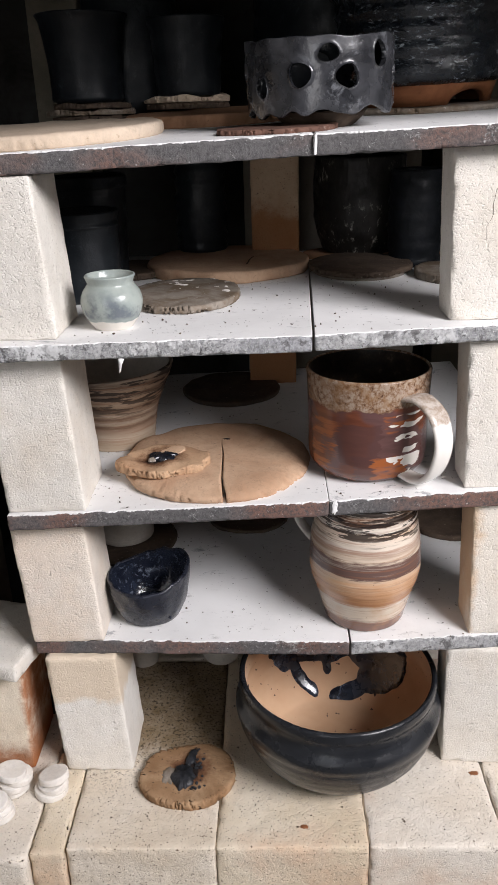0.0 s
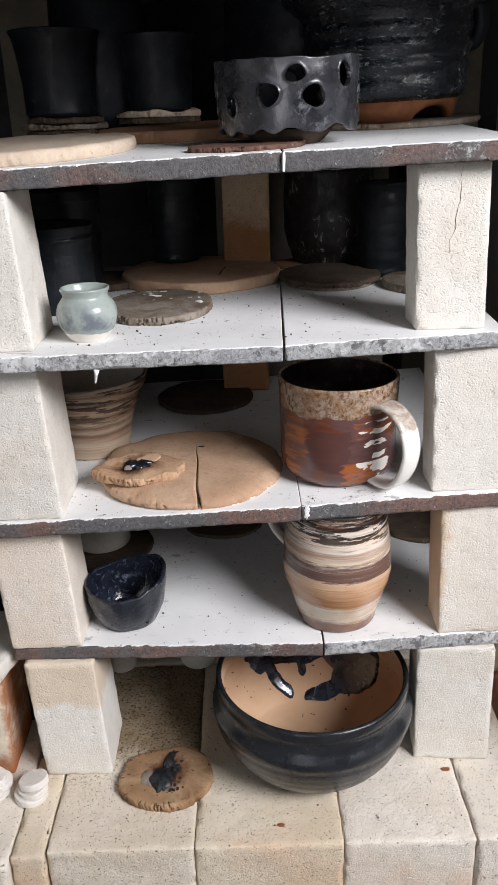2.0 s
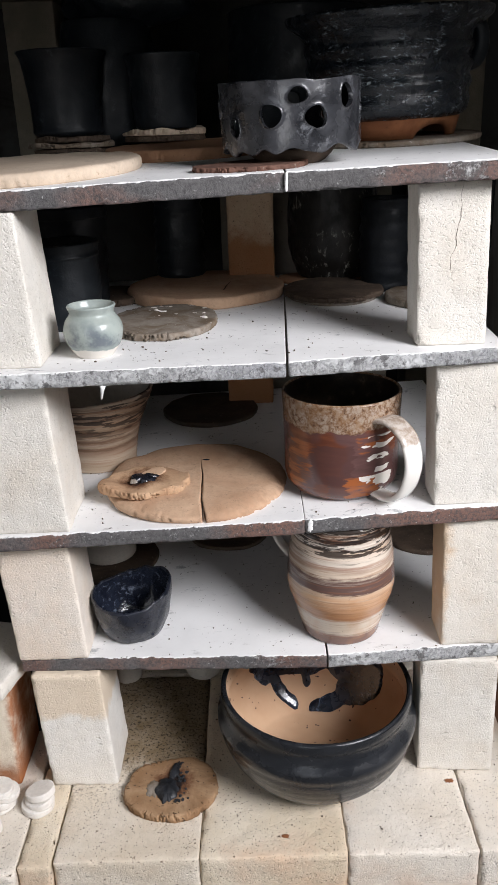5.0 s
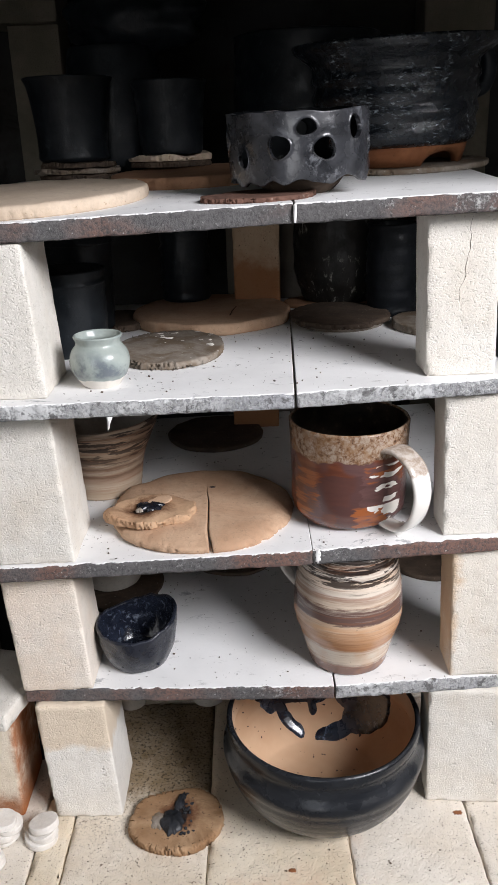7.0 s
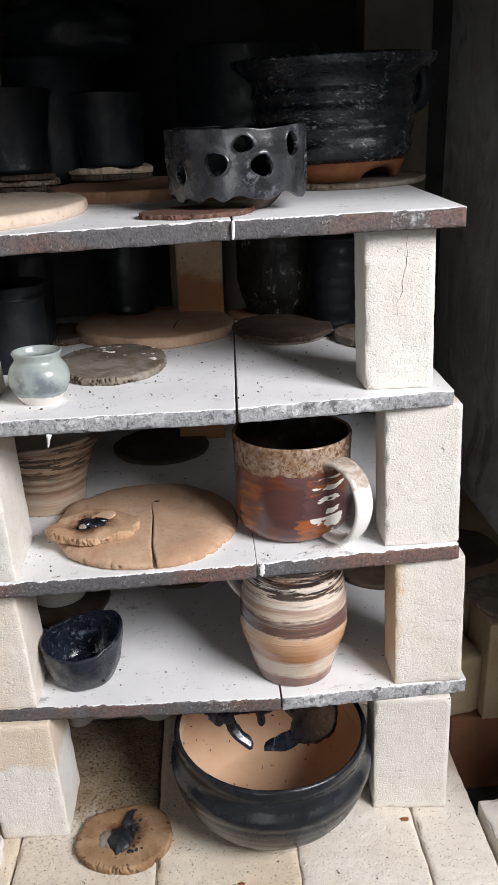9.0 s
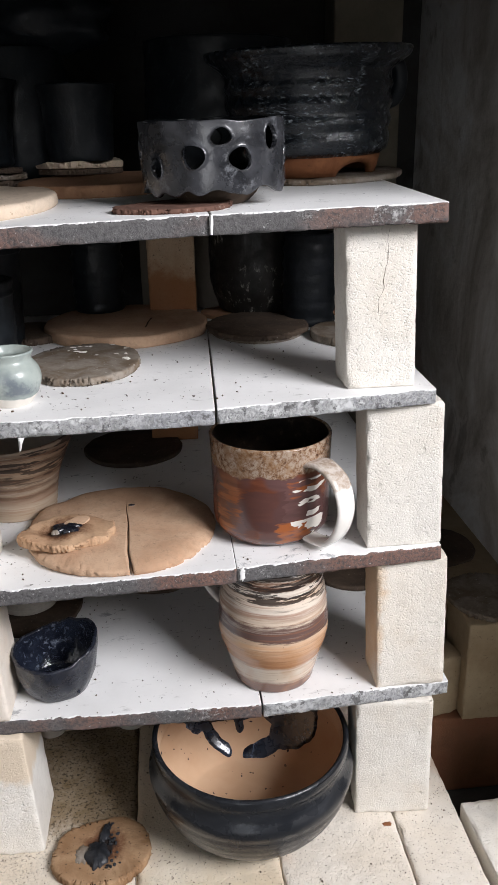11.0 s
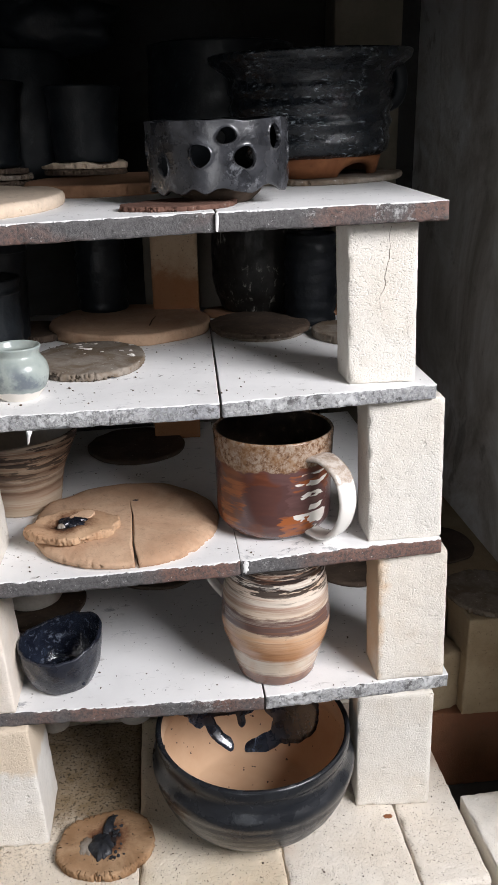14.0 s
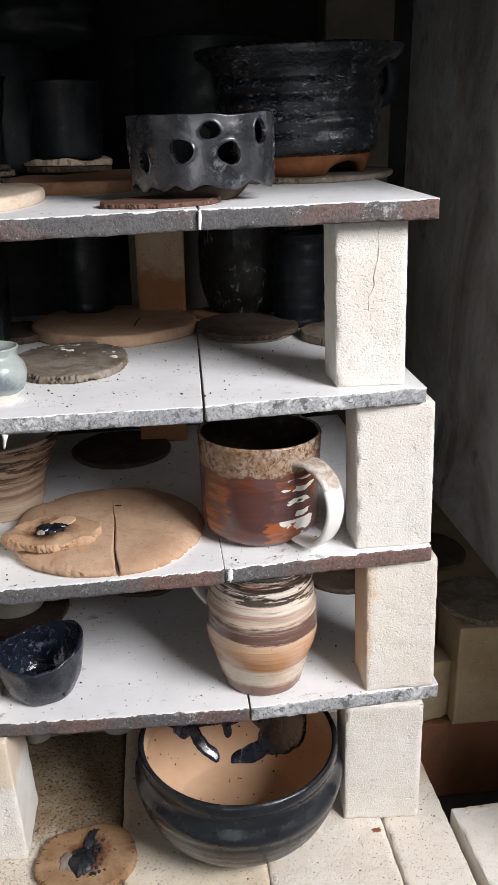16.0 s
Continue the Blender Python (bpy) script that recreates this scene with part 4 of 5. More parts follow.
for a, h, r in ((-62, 0.034, 0.0035), (-50, 0.016, 0.003), (-75, 0.058, 0.0025), (-40, 0.048, 0.003), (-110, 0.020, 0.0025), (-95, 0.062, 0.002)):
    k = 0.0535 + 0.19 * h
    part("glaze_bead", blob(r, r * 1.3, r * 0.8, a, 0.2), BLUE_BLACK, ob, m=pose(k * math.cos(radians(a)), k * math.sin(radians(a)), h) @ pose(0, 0, 0, 0, 0, a + 90) @ pose(0, 0, 0, 80))
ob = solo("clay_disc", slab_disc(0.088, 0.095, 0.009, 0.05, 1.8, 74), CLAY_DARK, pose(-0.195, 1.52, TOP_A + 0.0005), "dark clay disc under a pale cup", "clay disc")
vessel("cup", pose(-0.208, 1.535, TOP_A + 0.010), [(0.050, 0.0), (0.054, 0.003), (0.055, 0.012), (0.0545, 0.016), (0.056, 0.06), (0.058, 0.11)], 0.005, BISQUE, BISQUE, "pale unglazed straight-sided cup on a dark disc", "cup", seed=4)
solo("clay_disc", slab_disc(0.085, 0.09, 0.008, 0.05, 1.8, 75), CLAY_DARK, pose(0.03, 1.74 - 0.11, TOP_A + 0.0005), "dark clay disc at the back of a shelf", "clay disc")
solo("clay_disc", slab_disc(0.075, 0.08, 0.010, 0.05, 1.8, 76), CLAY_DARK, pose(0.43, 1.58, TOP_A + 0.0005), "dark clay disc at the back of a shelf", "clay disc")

# ---- second shelf ----
zb = top_b(0.23)
mug_pts = [(0.066, 0.0), (0.076, 0.003), (0.086, 0.014), (0.0905, 0.030), (0.0915, 0.07), (0.0925, 0.12), (0.0940, 0.160)]
mug = vessel("mug", pose(0.231, 1.312, zb + 0.0005, 0, 0, 0), mug_pts, 0.0055, MUG, MUG_IN, "large iron-red glazed mug with mottled pale collar", "mug", 0.0006, 0.0002, 70, seed=6)
d = Vector((0.59, -0.81, 0)).normalized()
part("handle", strap([d * 0.090 + Vector((0, 0, 0.133)), d * 0.113 + Vector((0, 0, 0.136)), d * 0.143 + Vector((0, 0, 0.119)), d * 0.156 + Vector((0, 0, 0.083)), d * 0.149 + Vector((0, 0, 0.046)), d * 0.130 + Vector((0, 0, 0.020)), d * 0.106 + Vector((0, 0, 0.011)), d * 0.080 + Vector((0, 0, 0.012))], 0.042, 0.010, Vector((-d.y, d.x, 0)), lambda t: 1.0 - 0.18 * math.sin(math.pi * t) - 0.35 * max(0.0, t - 0.7) / 0.3), HANDLE, mug, "broad white strap handle with mottled top")

ob = thing("clay_disc", pose(-0.005, 1.331, top_b(0)), "large tan clay disc with a long open crack", "clay disc")
part("disc", slab_disc(0.152, 0.150, 0.021, 0.05, 1.3, 12, seg=260, crumble=0.012, slit=(-math.pi / 2 + 0.11, 0.0029, 0.0), hub=(0.004, 0.085), dome=True, hump=0.003), CLAY_TAN, ob)
part("spall", blob(0.006, 0.003, 0.0012, 3), MELT, ob, "small dark melted spot", pose(0.012, 0.056, 0.0205))
ob = thing("broken_disc", pose(-0.084, 1.286, top_b(-0.1) + 0.0215, 0, 0, 6), "small cracked tan clay disc stuck with melted glaze", "clay disc")
part("disc", slab_disc(0.070, 0.050, 0.013, 0.16, 1.6, 13, crumble=0.03, hump=0.007), CLAY_BURNT, ob)
part("melted_glaze", blob(0.019, 0.014, 0.006, 5, 0.8), MELT, ob, "glossy black melted glaze", pose(-0.002, 0.003, 0.0125))
part("melted_glaze", blob(0.009, 0.006, 0.004, 15, 0.8), MELT, ob, "glossy black melted glaze", pose(-0.014, 0.014, 0.0125))
part("ash_bead", blob(0.006, 0.005, 0.004, 16, 0.3), CLAY_GREY, ob, "grey ash bead", pose(-0.020, -0.006, 0.0125))
part("shard", slab_disc(0.020, 0.012, 0.005, 0.2, 2.0, 14, 40), CLAY_TAN, ob, m=pose(0.012, 0.020, 0.0112, 8, -6, 20))

marble_pts = [(0.062, 0.0), (0.066, 0.004), (0.069, 0.03), (0.076, 0.06), (0.090, 0.095), (0.102, 0.122), (0.106, 0.134)]
vessel("marbled_pot", pose(-0.190, 1.462, top_b(-0.19) + 0.0005), marble_pts, 0.007, MARBLE, BISQUE, "pot of marbled brown and cream clay, wider at the top", "pot", 0.0015, 0.0006, 90, seed=9, lean=lambda a, z: 0.03 * z * math.cos(a))
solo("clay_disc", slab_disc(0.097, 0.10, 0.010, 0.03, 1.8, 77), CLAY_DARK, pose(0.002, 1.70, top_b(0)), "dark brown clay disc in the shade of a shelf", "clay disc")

# ---- third shelf ----
vase_pts = [(0.026, 0.0), (0.028, 0.003), (0.038, 0.018), (0.0425, 0.034), (0.040, 0.048), (0.033, 0.058), (0.0315, 0.063), (0.0345, 0.071)]
vessel("small_vase", pose(-0.133, 1.232, TOP_C + 0.0005), vase_pts, 0.004, CELADON, CELADON, "small round celadon-green glazed vase with bare foot", "vase", 0.0006, seed=10)
ob = thing("clay_disc", pose(-0.050, 1.405, TOP_C + 0.0005), "grey crusted clay disc with cracked rim, beside a vase", "clay disc")
part("disc", slab_disc(0.090, 0.112, 0.011, 0.04, 1.8, 15, crumble=0.03), CLAY_GREY, ob)
rr = random.Random(5)
for k in range(22):
    part("crumb", blob(rr.uniform(0.0015, 0.006), rr.uniform(0.001, 0.0035), rr.uniform(0.0006, 0.0016), k + 20, 0.8), WHITE_CLAY, ob, "white plaster crumb", pose(0.01 + rr.uniform(-0.04, 0.06), 0.04 + rr.uniform(-0.045, 0.055), 0.0105))
ob = solo("clay_disc", slab_disc(0.150, 0.150, 0.020, 0.04, 1.5, 16), CLAY_TAN, pose(0.008, 1.655, TOP_C + 0.0005), "tan clay disc with a short crack, in shade", "clay disc")
part("crack", strap([(0.036, -0.075, 0.0203), (0.039, -0.052, 0.0204), (0.040, -0.035, 0.0203), (0.044, -0.012, 0.0204), (0.047, 0.004, 0.0203)], 0.0024, 0.001, Vector((1, 0, 0))), MELT, ob, "dark open crack")
ob = thing("clay_disc", pose(0.246, 1.595, TOP_C + 0.0005), "dark ragged clay disc on a paler one", "clay disc")
part("lower_disc", slab_disc(0.082, 0.095, 0.006, 0.03, 1.8, 17), CLAY_GREY, ob)
part("upper_disc", slab_disc(0.092, 0.105, 0.009, 0.06, 3.0, 18, crumble=0.03), CLAY_DARK, ob, m=pose(0, 0.003, 0.0062))
solo("clay_disc", slab_disc(0.060, 0.075, 0.014, 0.06, 2.0, 19, crumble=0.03), CLAY_GREY, pose(0.392, 1.525, TOP_C + 0.0005), "grey clay disc behind a firebrick post", "clay disc")
solo("clay_disc", slab_disc(0.150, 0.07, 0.010, 0.03, 1.8, 20), CLAY_BROWN, pose(0.30, 1.755, TOP_C + 0.0005), "pale brown clay disc under dark pots", "clay disc")
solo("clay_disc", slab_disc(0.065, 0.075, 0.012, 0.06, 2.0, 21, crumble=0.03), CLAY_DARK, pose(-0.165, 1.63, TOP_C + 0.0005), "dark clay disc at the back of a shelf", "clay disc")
cyl = [(0.052, 0.0), (0.056, 0.005), (0.059, 0.05), (0.059, 0.105), (0.062, 0.115), (0.060, 0.122), (0.062, 0.134)]
vessel("black_beaker", pose(-0.226, 1.575, TOP_C + 0.0005), [(0.055, 0.0), (0.060, 0.005), (0.064, 0.08), (0.066, 0.15), (0.070, 0.162), (0.068, 0.176)], 0.005, BLACK_POT, BLACK_POT, "taller black beaker with a collared rim, in shade", "beaker", 0.001, 0.0006, 40, seed=31, group="dark pots")
vessel("black_beaker", pose(-0.212, 1.432, TOP_C + 0.0005), cyl, 0.005, BLACK_POT, BLACK_POT, "tall straight black beaker in shade", "beaker", 0.001, 0.0006, 40, seed=11, group="dark pots")
vessel("ribbed_jar", pose(-0.046, 1.765, TOP_C + 0.021), [(0.044, 0.0), (0.047, 0.005), (0.049, 0.06), (0.048, 0.12), (0.046, 0.165)], 0.005, BLACK_POT, BLACK_POT, "black ribbed jar in deep shade", "jar", 0.0008, 0.003, 42, seed=12, group="dark pots")
vessel("carved_pot", pose(0.262, 1.765, TOP_C + 0.0108), [(0.062, 0.0), (0.070, 0.006), (0.086, 0.05), (0.090, 0.11), (0.086, 0.175)], 0.006, CARVED, CARVED, "dark pot with carved pale marks in deep shade", "pot", 0.003, seed=13, group="dark pots", freq=60)
vessel("ribbed_jar", pose(0.352, 1.66, TOP_C + 0.0005), [(0.044, 0.0), (0.047, 0.005), (0.049, 0.06), (0.048, 0.12), (0.046, 0.165)], 0.005, MATTE_BLACK, MATTE_BLACK, "black ribbed jar in deep shade", "jar", 0.0008, 0.0022, 38, seed=14, group="dark pots")

# ---- top shelf ----
solo("clay_disc", slab_disc(0.200, 0.195, 0.018, 0.015, 1.5, 22, crumble=0.006), CLAY_CREAM, pose(-0.262, 1.372, top_d(-0.262, 1.372) + 0.0005, 2.2, -1.5), "large cream clay disc lying on the top shelf", "clay disc")
solo("clay_disc", slab_disc(0.145, 0.135, 0.019, 0.03, 1.6, 23, crumble=0.01), CLAY_BROWN, pose(-0.005, 1.585, top_d(-0.005, 1.585) + 0.0005, 2.2, -1.5), "brown clay disc under a dark pot's pads", "clay disc")
z = top_d(-0.05, 1.69) + 0.0205
for k in range(2):
    solo("clay_pad", slab_disc(0.072 + 0.004 * k, 0.07, 0.0095, 0.07, 2.5, 24 + k, crumble=0.04, hump=0.007 * k), (CLAY_DARK, CLAY_CREAM)[k], pose(-0.055, 1.69, z + 0.0105 * k), "wavy clay pad under a dark pot", "clay pad", "pads")
vessel("dark_pot", pose(-0.052, 1.70, z + 0.021), [(0.052, 0.0), (0.056, 0.006), (0.058, 0.03), (0.062, 0.09), (0.068, 0.122)], 0.005, BLACK_POT, BLACK_POT, "dark slate-black pot with flared rim on clay pads", "pot", 0.001, seed=15, group="dark pots on top")
z = top_d(-0.22, 1.665)
for k in range(4):
    solo("clay_pad", slab_disc((0.074, 0.068, 0.076, 0.066)[k], 0.070, 0.0085, 0.08, 2.5, 27 + k, crumble=0.05, hump=0.005), (CLAY_GREY, CLAY_DARK)[k % 2], pose(-0.222 + 0.004 * (k % 2), 1.665, z + 0.0005 + 0.0101 * k), "grey clay pad in a stack under a dark pot", "clay pad", "pads")
vessel("dark_pot", pose(-0.225, 1.665, z + 0.0405), [(0.055, 0.0), (0.062, 0.006), (0.061, 0.02), (0.064, 0.07), (0.071, 0.12), (0.078, 0.136)], 0.005, BLACK_POT, BLACK_POT, "dark slate-black pot with flared rim on stacked pads", "pot", 0.001, seed=16, group="dark pots on top")
vessel("dark_jar", pose(-0.16, 1.775 , top_d(-0.16, 1.775) + 0.0005), [(0.06, 0.0), (0.085, 0.02), (0.09, 0.15), (0.08, 0.225)], 0.006, BLACK_POT, BLACK_POT, "black jar standing behind the dark pots", "jar", 0.002, seed=17, group="dark pots on top")


def lumpy():
    bm = bmesh.new()
    bmesh.ops.create_icosphere(bm, subdivisions=4, radius=1)
    for v in bm.verts:
        p = v.co.copy()
        k = 1 + 0.25 * n3(*p, 1.6, 4) + 0.10 * n3(*p, 5, 6)
        v.co = Vector((p.x * 0.125 * k, p.y * 0.07 * k, max(0.0, 0.055 + p.z * 0.062 * k)))
    return bm


# the pierced bowl on its small stand
ob = thing("pierced_bowl", pose(0.158, 1.318, top_d(0.158, 1.318), 2.2, -1.5), "pewter-black bowl with pierced holes and lobed foot", "bowl")
HOLES = [(-52, 0.058, 0.0105, 0.0125), (-18, 0.071, 0.0135, 0.0150), (3, 0.094, 0.0130, 0.0100), (17, 0.067, 0.0145, 0.0140), (46, 0.090, 0.0120, 0.0145), (72, 0.068, 0.010, 0.0130),
         (105, 0.080, 0.012, 0.012), (140, 0.065, 0.012, 0.013), (175, 0.085, 0.012, 0.012), (-80, 0.080, 0.011, 0.012), (-115, 0.065, 0.012, 0.012), (-150, 0.082, 0.012, 0.012)]


def pierced_wall(r=0.098):
    bm, grid, na, nz = bmesh.new(), [], 420, 60
    for i in range(na):
        a = 360 * i / na
        ar = radians(a)
        lo = 0.027 + 0.004 * math.sin(ar * 11 + 3.0 * n3(math.cos(ar), math.sin(ar), 0, 1.7, 3)) + 0.010 * n3(math.cos(ar), math.sin(ar), 0, 4.5, 5)
        hi = 0.113 + 0.0025 * n3(math.cos(ar), math.sin(ar), 0, 3, 8)
        col = []
        for k in range(nz):
            z = lo + (hi - lo) * k / (nz - 1)
            s, cut, lip = a, False, 0.0
            for ha, hz, hw, hh in HOLES:
                du = ((a - 270 - ha + 180) % 360 - 180) * math.pi / 180 * r / hw
                dv = (z - hz) / hh
                ang = math.atan2(dv, du)
                edge = 1 + 0.06 * math.sin(3 * ang + ha) + 0.05 * math.sin(2 * ang + 2 * ha)
                q = math.hypot(du, dv) / edge
                if q < 0.80:
                    cut = True
                elif q < 1.18:
                    s += (du / q - du) * hw / r * 180 / math.pi
                    z += (dv / q - dv) * hh
                if 0.8 <= q < 1.5:
                    lip = max(lip, 0.0013 * max(0.0, 1 - abs(max(q, 1.0) - 1.0) / 0.3))
            rr_ = r + 0.0015 * n3(math.cos(ar), math.sin(ar), z * 10, 3, 2) - 0.02 * max(0, 0.05 - z) + lip
            t = radians(s)
            col.append(None if cut else bm.verts.new((rr_ * math.cos(t), rr_ * math.sin(t), z)))
        grid.append(col)
    skins = [grid, [[v and bm.verts.new(Vector((v.co.x, v.co.y, 0)) * (1 - 0.0065 / r) + Vector((0, 0, v.co.z))) for v in col] for col in grid]]
    count = {}
    for i in range(na):
        for k in range(nz - 1):
            cell = ((i, k), ((i + 1) % na, k), ((i + 1) % na, k + 1), (i, k + 1))
            if all(grid[p][q] for p, q in cell):
                bm.faces.new([skins[0][p][q] for p, q in cell])
                bm.faces.new([skins[1][p][q] for p, q in reversed(cell)]).material_index = 1
                for e in zip(cell, cell[1:] + cell[:1]):
                    key = frozenset(e)
                    count[key] = None if key in count else e
    for e in count.values():
        if e:
            (p, q), (u, w) = e
            bm.faces.new((skins[0][u][w], skins[0][p][q], skins[1][p][q], skins[1][u][w]))
    return bm


part("wall", pierced_wall(), PEWTER, ob, m=pose(0, 0, -0.005)).data.materials.append(SHADED_WELL)
part("well", lathe([(0.0, 0.024), (0.05, 0.026), (0.080, 0.036), (0.0925, 0.046), (0.0915, 0.050), (0.078, 0.041), (0.05, 0.031), (0.0, 0.029)]), SHADED_WELL, ob, m=pose(0, 0, -0.005))
part("foot", lathe([(0.0, 0.0), (0.042, 0.0), (0.047, 0.003), (0.056, 0.011), (0.064, 0.0215), (0.0, 0.0215)]), CLAY_DARK, ob, "bare dark clay foot")
solo("clay_flake", slab_disc(0.078, 0.050, 0.007, 0.10, 2.2, 31, crumble=0.04), CLAY_RED, pose(0.098, 1.258, top_d(0.098, 1.258) + 0.0005, 2.2, -1.5, 8), "thin dark red clay flake under a pierced bowl", "clay flake")

z = top_d(0.35, 1.60)
solo("clay_disc", slab_disc(0.150, 0.135, 0.009, 0.03, 1.6, 32, crumble=0.012), CLAY_GREY, pose(0.352, 1.60, z + 0.0005, 2.2, -1.5), "grey clay disc under a big dark pot", "clay disc")
big = thing("planter", pose(0.340, 1.605, z + 0.0098, 2.2, -1.5), "big ridged black-glazed planter with orange clay foot", "planter")
body = [(0.122, 0.030), (0.133, 0.038), (0.137, 0.052), (0.1345, 0.066), (0.139, 0.080), (0.1355, 0.094), (0.140, 0.108), (0.136, 0.122), (0.1395, 0.134), (0.137, 0.146), (0.142, 0.158), (0.158, 0.170), (0.169, 0.178), (0.171, 0.187)]
part("body", lathe([(0.0, 0.030)] + outer(body, 0.008, 8)[2:], wob=0.0022, seed=20, rib=0.0005, ribs=38, freq=26), BLOOM, big)
lug = [(0.126, 0.01, 0.172), (0.150, 0.012, 0.166), (0.158, 0.014, 0.142), (0.150, 0.012, 0.114), (0.126, 0.01, 0.104)]
part("handle", strap(lug, 0.045, 0.026, Vector((0, 1, 0))), BLACK_POT, big, "black lug handle at the rim")
part("interior", lathe(inner([(0.10, 0.034)] + body[1:], 0.008), seed=20), BLACK_POT, big)


def arched_foot():
    bm, seg, cols = bmesh.new(), 120, []
    for i in range(seg):
        a = 2 * math.pi * i / seg
        u = ((math.degrees(a) - 305 + 60) % 120 - 60) / 22
        lift = 0.020 * max(0.0, 1 - u * u) ** 0.5 if abs(u) < 1 else 0.0
        cols.append([bm.verts.new((r * math.cos(a), r * math.sin(a), zz)) for r, zz in ((0.102, 0.0315), (0.102, lift), (0.113, lift), (0.122, 0.0315))])
    for i in range(seg):
        a, b = cols[i], cols[(i + 1) % seg]
        for k in range(4):
            bm.faces.new((a[k], b[k], b[(k + 1) % 4], a[(k + 1) % 4]))
    return bm


part("foot_ring", arched_foot(), ORANGE, big, "bare orange clay foot ring with arches")
vessel("dark_cauldron", pose(0.215, 1.98, 0.98), [(0.10, 0.0), (0.13, 0.02), (0.152, 0.12), (0.150, 0.27), (0.152, 0.29)], 0.008, BLACK_POT, BLACK_POT, "wide black pot standing at the dark back", "pot", 0.002, seed=21, group="dark pots on top")
solo("lumpy_vessel", lumpy(), BLACK_POT, pose(-0.11, 1.775, top_d(-0.11, 1.775) + 0.2155), "lumpy black vessel lying on a black jar", "vessel", "dark pots on top")
# added support for the rear pot, coloured dark to sink into shade
solo("brick_pedestal", rough_box(0.36, 0.28, 1.13, 0.005, 0.03, 0.001, 0.003, 80), SHADE_BRICK, pose(0.215, 2.0, -0.15), "added brick pedestal coloured dark as shade behind the shelves", "pedestal")

# a drip of kiln wash under the third shelf's lip
solo("wash_drip", lathe([(0.0, -0.022), (0.0012, -0.018), (0.0022, -0.008), (0.004, 0.0), (0.0, 0.001)], 14, 0.001, 80), WASH, pose(-0.112, 1.150, TOP_C - 0.0225, 8, 12), "white drip of kiln wash under a shelf edge", "drip")

solo("wash_drip", rough_box(0.0035, 0.004, 0.024, 0.0012, 0.002, 0.0012, 0.001, 61), WASH, pose(0.1432, 1.1855, top_d(0.142) - 0.0245), "white kiln wash filling a shelf joint", "drip")
solo("wash_drip", blob(0.004, 0.011, 0.0014, 62, 0.35), WASH, pose(0.171, 1.1805, top_b(0.17) - 0.011, 90), "white kiln wash run over a shelf edge", "drip")

# ---- the hearth: large bricks with open joints ----
hearth = new("hearth")
hearth.empty_display_size = 0.05
tagged(hearth, "hearth of large worn cream firebricks with open joints", "hearth", kind="structure")


def hearth_brick(x0, x1, y0, y1, h, material, seed, z=0.0, r=0.007, yaw=0.0):
    bm = rough_box(x1 - x0 - 0.0008, y1 - y0 - 0.002, h, r * 0.42, 0.008, 0.0014, 0.007, seed)
    return part("brick", bm, material, hearth, m=pose((x0 + x1) / 2, (y0 + y1) / 2, z - h, 0, 0, yaw))


XS = [(-0.245, -0.0155, HEARTH_SOILED), (-0.0155, 0.2165, HEARTH), (0.2165, 0.421, HEARTH_PALE)]
for k, (x0, x1, mt) in enumerate(XS):
    hearth_brick(x0, x1, 1.030, 1.485, 0.15, mt, 90 + k, r=0.010)
    hearth_brick(x0, x1, 1.486, 1.94, 0.15, mt, 100 + k)
    hearth_brick(x0, x1, 1.942, 2.32, 0.15, mt, 110 + k)
hearth_brick(-0.2985, -0.2465, 1.022, 1.235, 0.15, HEARTH, 120, r=0.010)
hearth_brick(-0.53, -0.300, 1.010, 1.335, 0.15, HEARTH_PALE, 121, r=0.010)
hearth_brick(-0.72, -0.532, 1.010, 1.40, 0.15, HEARTH_PALE, 122, r=0.010)
hearth_brick(0.4215, 0.531, 1.030, 1.60, 0.15, HEARTH_PALE, 123, r=0.008, yaw=0.3)
hearth_brick(0.546, 0.742, 1.02, 1.209, 0.13, BRICK, 124, 0.002, r=0.006, yaw=2.0)
# the course below the front edge
for k, (x0, x1) in enumerate(((-0.72, -0.48), (-0.48, -0.245), (-0.245, -0.0155), (-0.0155, 0.2165), (0.2165, 0.45), (0.45, 0.742))):
    hearth_brick(x0, x1, 1.02, 1.06, 0.12, HEARTH, 130 + k, -0.152)

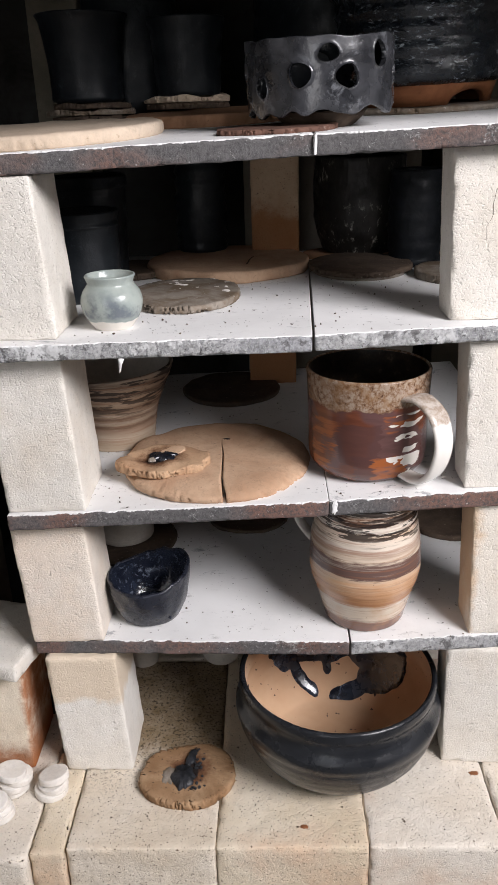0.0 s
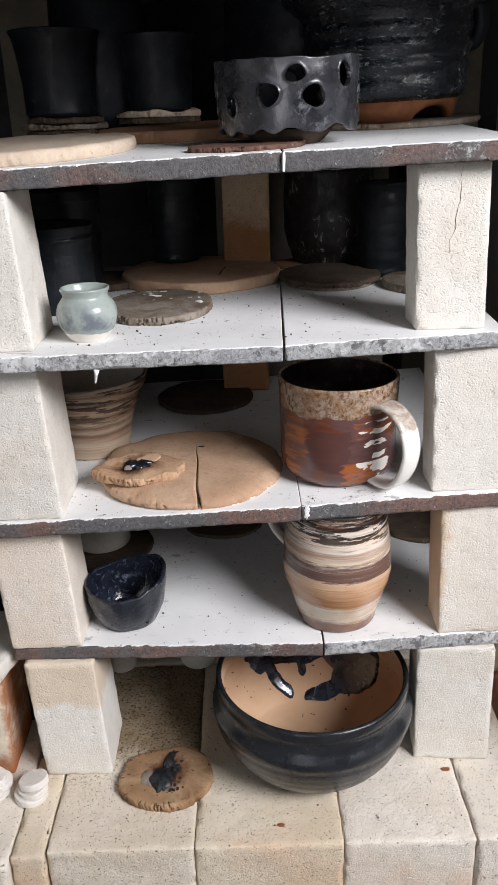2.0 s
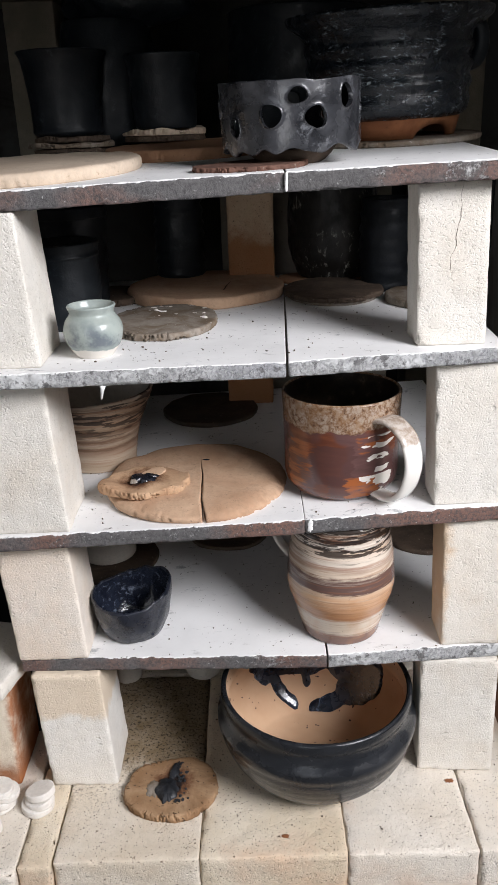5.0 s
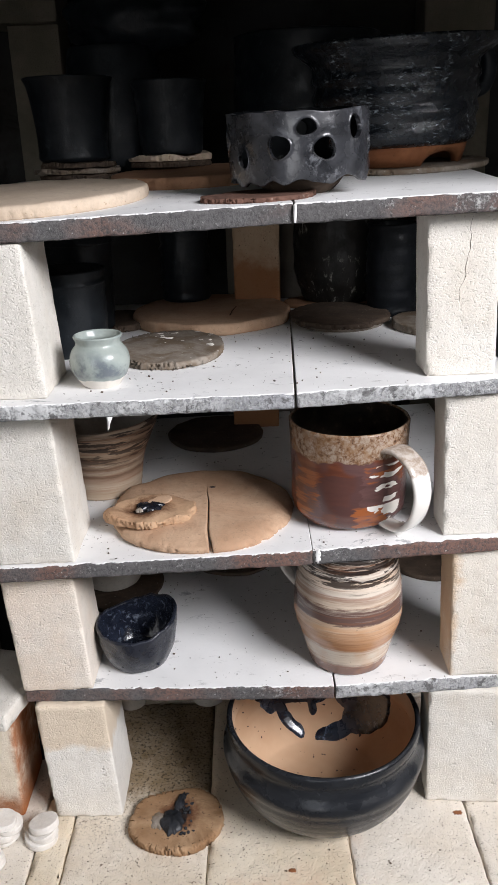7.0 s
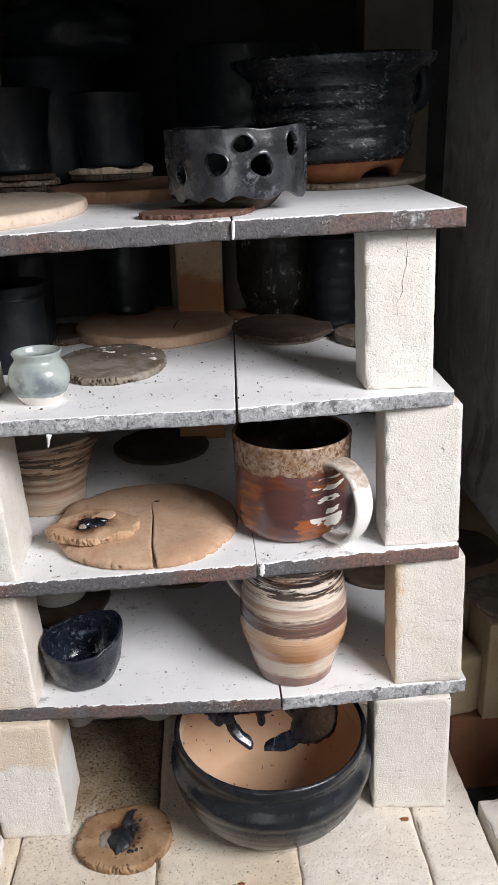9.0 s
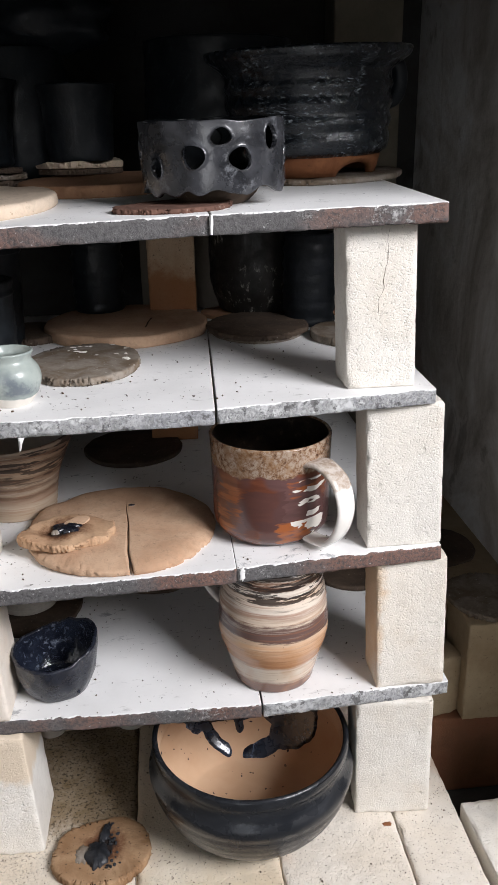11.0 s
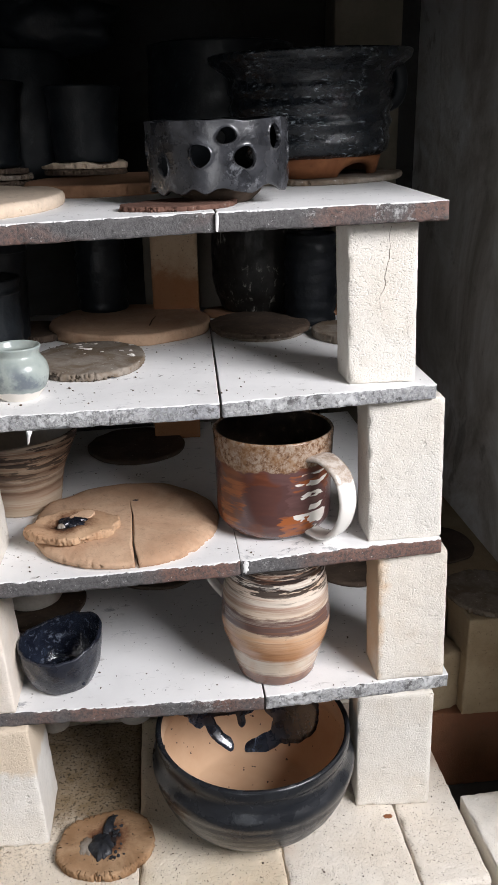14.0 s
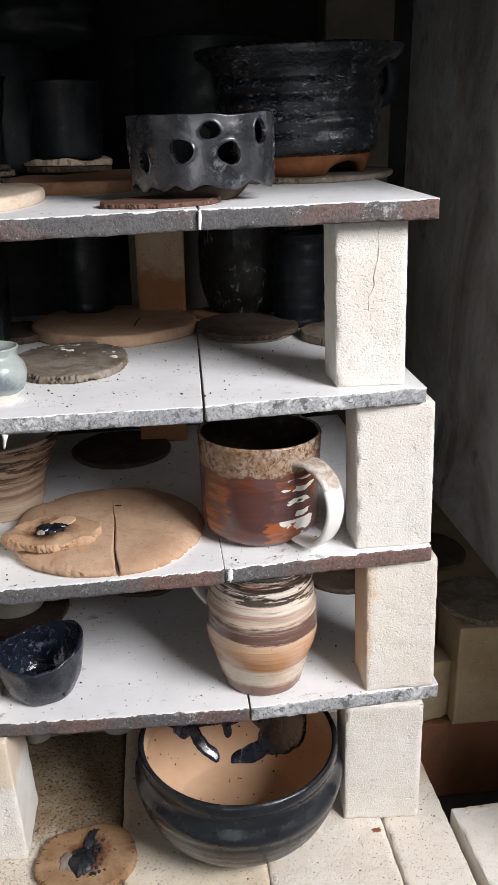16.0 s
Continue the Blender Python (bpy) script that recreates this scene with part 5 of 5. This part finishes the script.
# stand-in pots for pale shapes at the back of the hearth
vessel("pale_cup", pose(-0.030, 1.50, 0.0), [(0.030, 0.0), (0.034, 0.003), (0.044, 0.03), (0.050, 0.075), (0.052, 0.11)], 0.005, BISQUE, BISQUE, "pale unglazed cup at the back of the hearth", "cup", seed=24)
# simple beaker in place of a pale upright sherd
vessel("sherd_stand_in", pose(-0.185, 1.49, 0.0), [(0.024, 0.0), (0.027, 0.003), (0.036, 0.06), (0.044, 0.14)], 0.005, BISQUE, BISQUE, "beaker shape standing in for a pale sherd behind a post", "beaker", seed=25)

# rust spots on the hearth
for k, (x, y, r) in enumerate(((0.405, 1.176, 0.008), (0.120, 1.070, 0.006))):
    solo("rust_spot", blob(r, r * 0.6, 0.0012, 40 + k, 0.5), ORANGE, pose(x, y, 0.0006), "orange rust spot on the hearth", "stain", "rust spots")


def crumbs(n, seed, x0, x1, y0, y1, top):
    """Loose dark crumbs on a shelf, joined."""
    rr, bm = random.Random(seed), bmesh.new()
    for _ in range(n):
        x, y, r = rr.uniform(x0, x1), y0 + (y1 - y0) * rr.random() ** 1.4, 0.0004 + 0.0013 * rr.random() ** 3
        m = pose(x, y, top(x) + r * 0.5, rr.uniform(0, 90), rr.uniform(0, 90), rr.uniform(0, 90)) @ Matrix.Diagonal((r * 1.5, r, r, 1))
        bmesh.ops.create_icosphere(bm, subdivisions=1, radius=1, matrix=m)
    return bm


for seed, top, x0, x1, y0 in ((1, lambda x: TOP_A, -0.18, 0.38, 1.20), (2, top_b, -0.18, 0.36, 1.19), (3, lambda x: TOP_C, -0.19, 0.32, 1.18), (4, lambda x: 0.0, -0.24, 0.5, 1.05)):
    solo("crumbs", crumbs(120, seed, x0, x1, y0, 1.62, top), CLAY_DARK, Matrix.Identity(4), "loose dark crumbs scattered on a shelf", "crumbs", kind="stuff")

crack_line = [(0.002 + 0.0040 * n3(k, 0, 0, 0.9, 4) - 0.0013 * max(0, k - 5), -0.0374 - 0.0002, 0.218 - 0.0085 * k) for k in range(14)]
part("crack", strap(crack_line, 0.0004, 0.0012, Vector((1, 0, 0))), CLAY_GREY, CRACKED, "dark hairline crack")
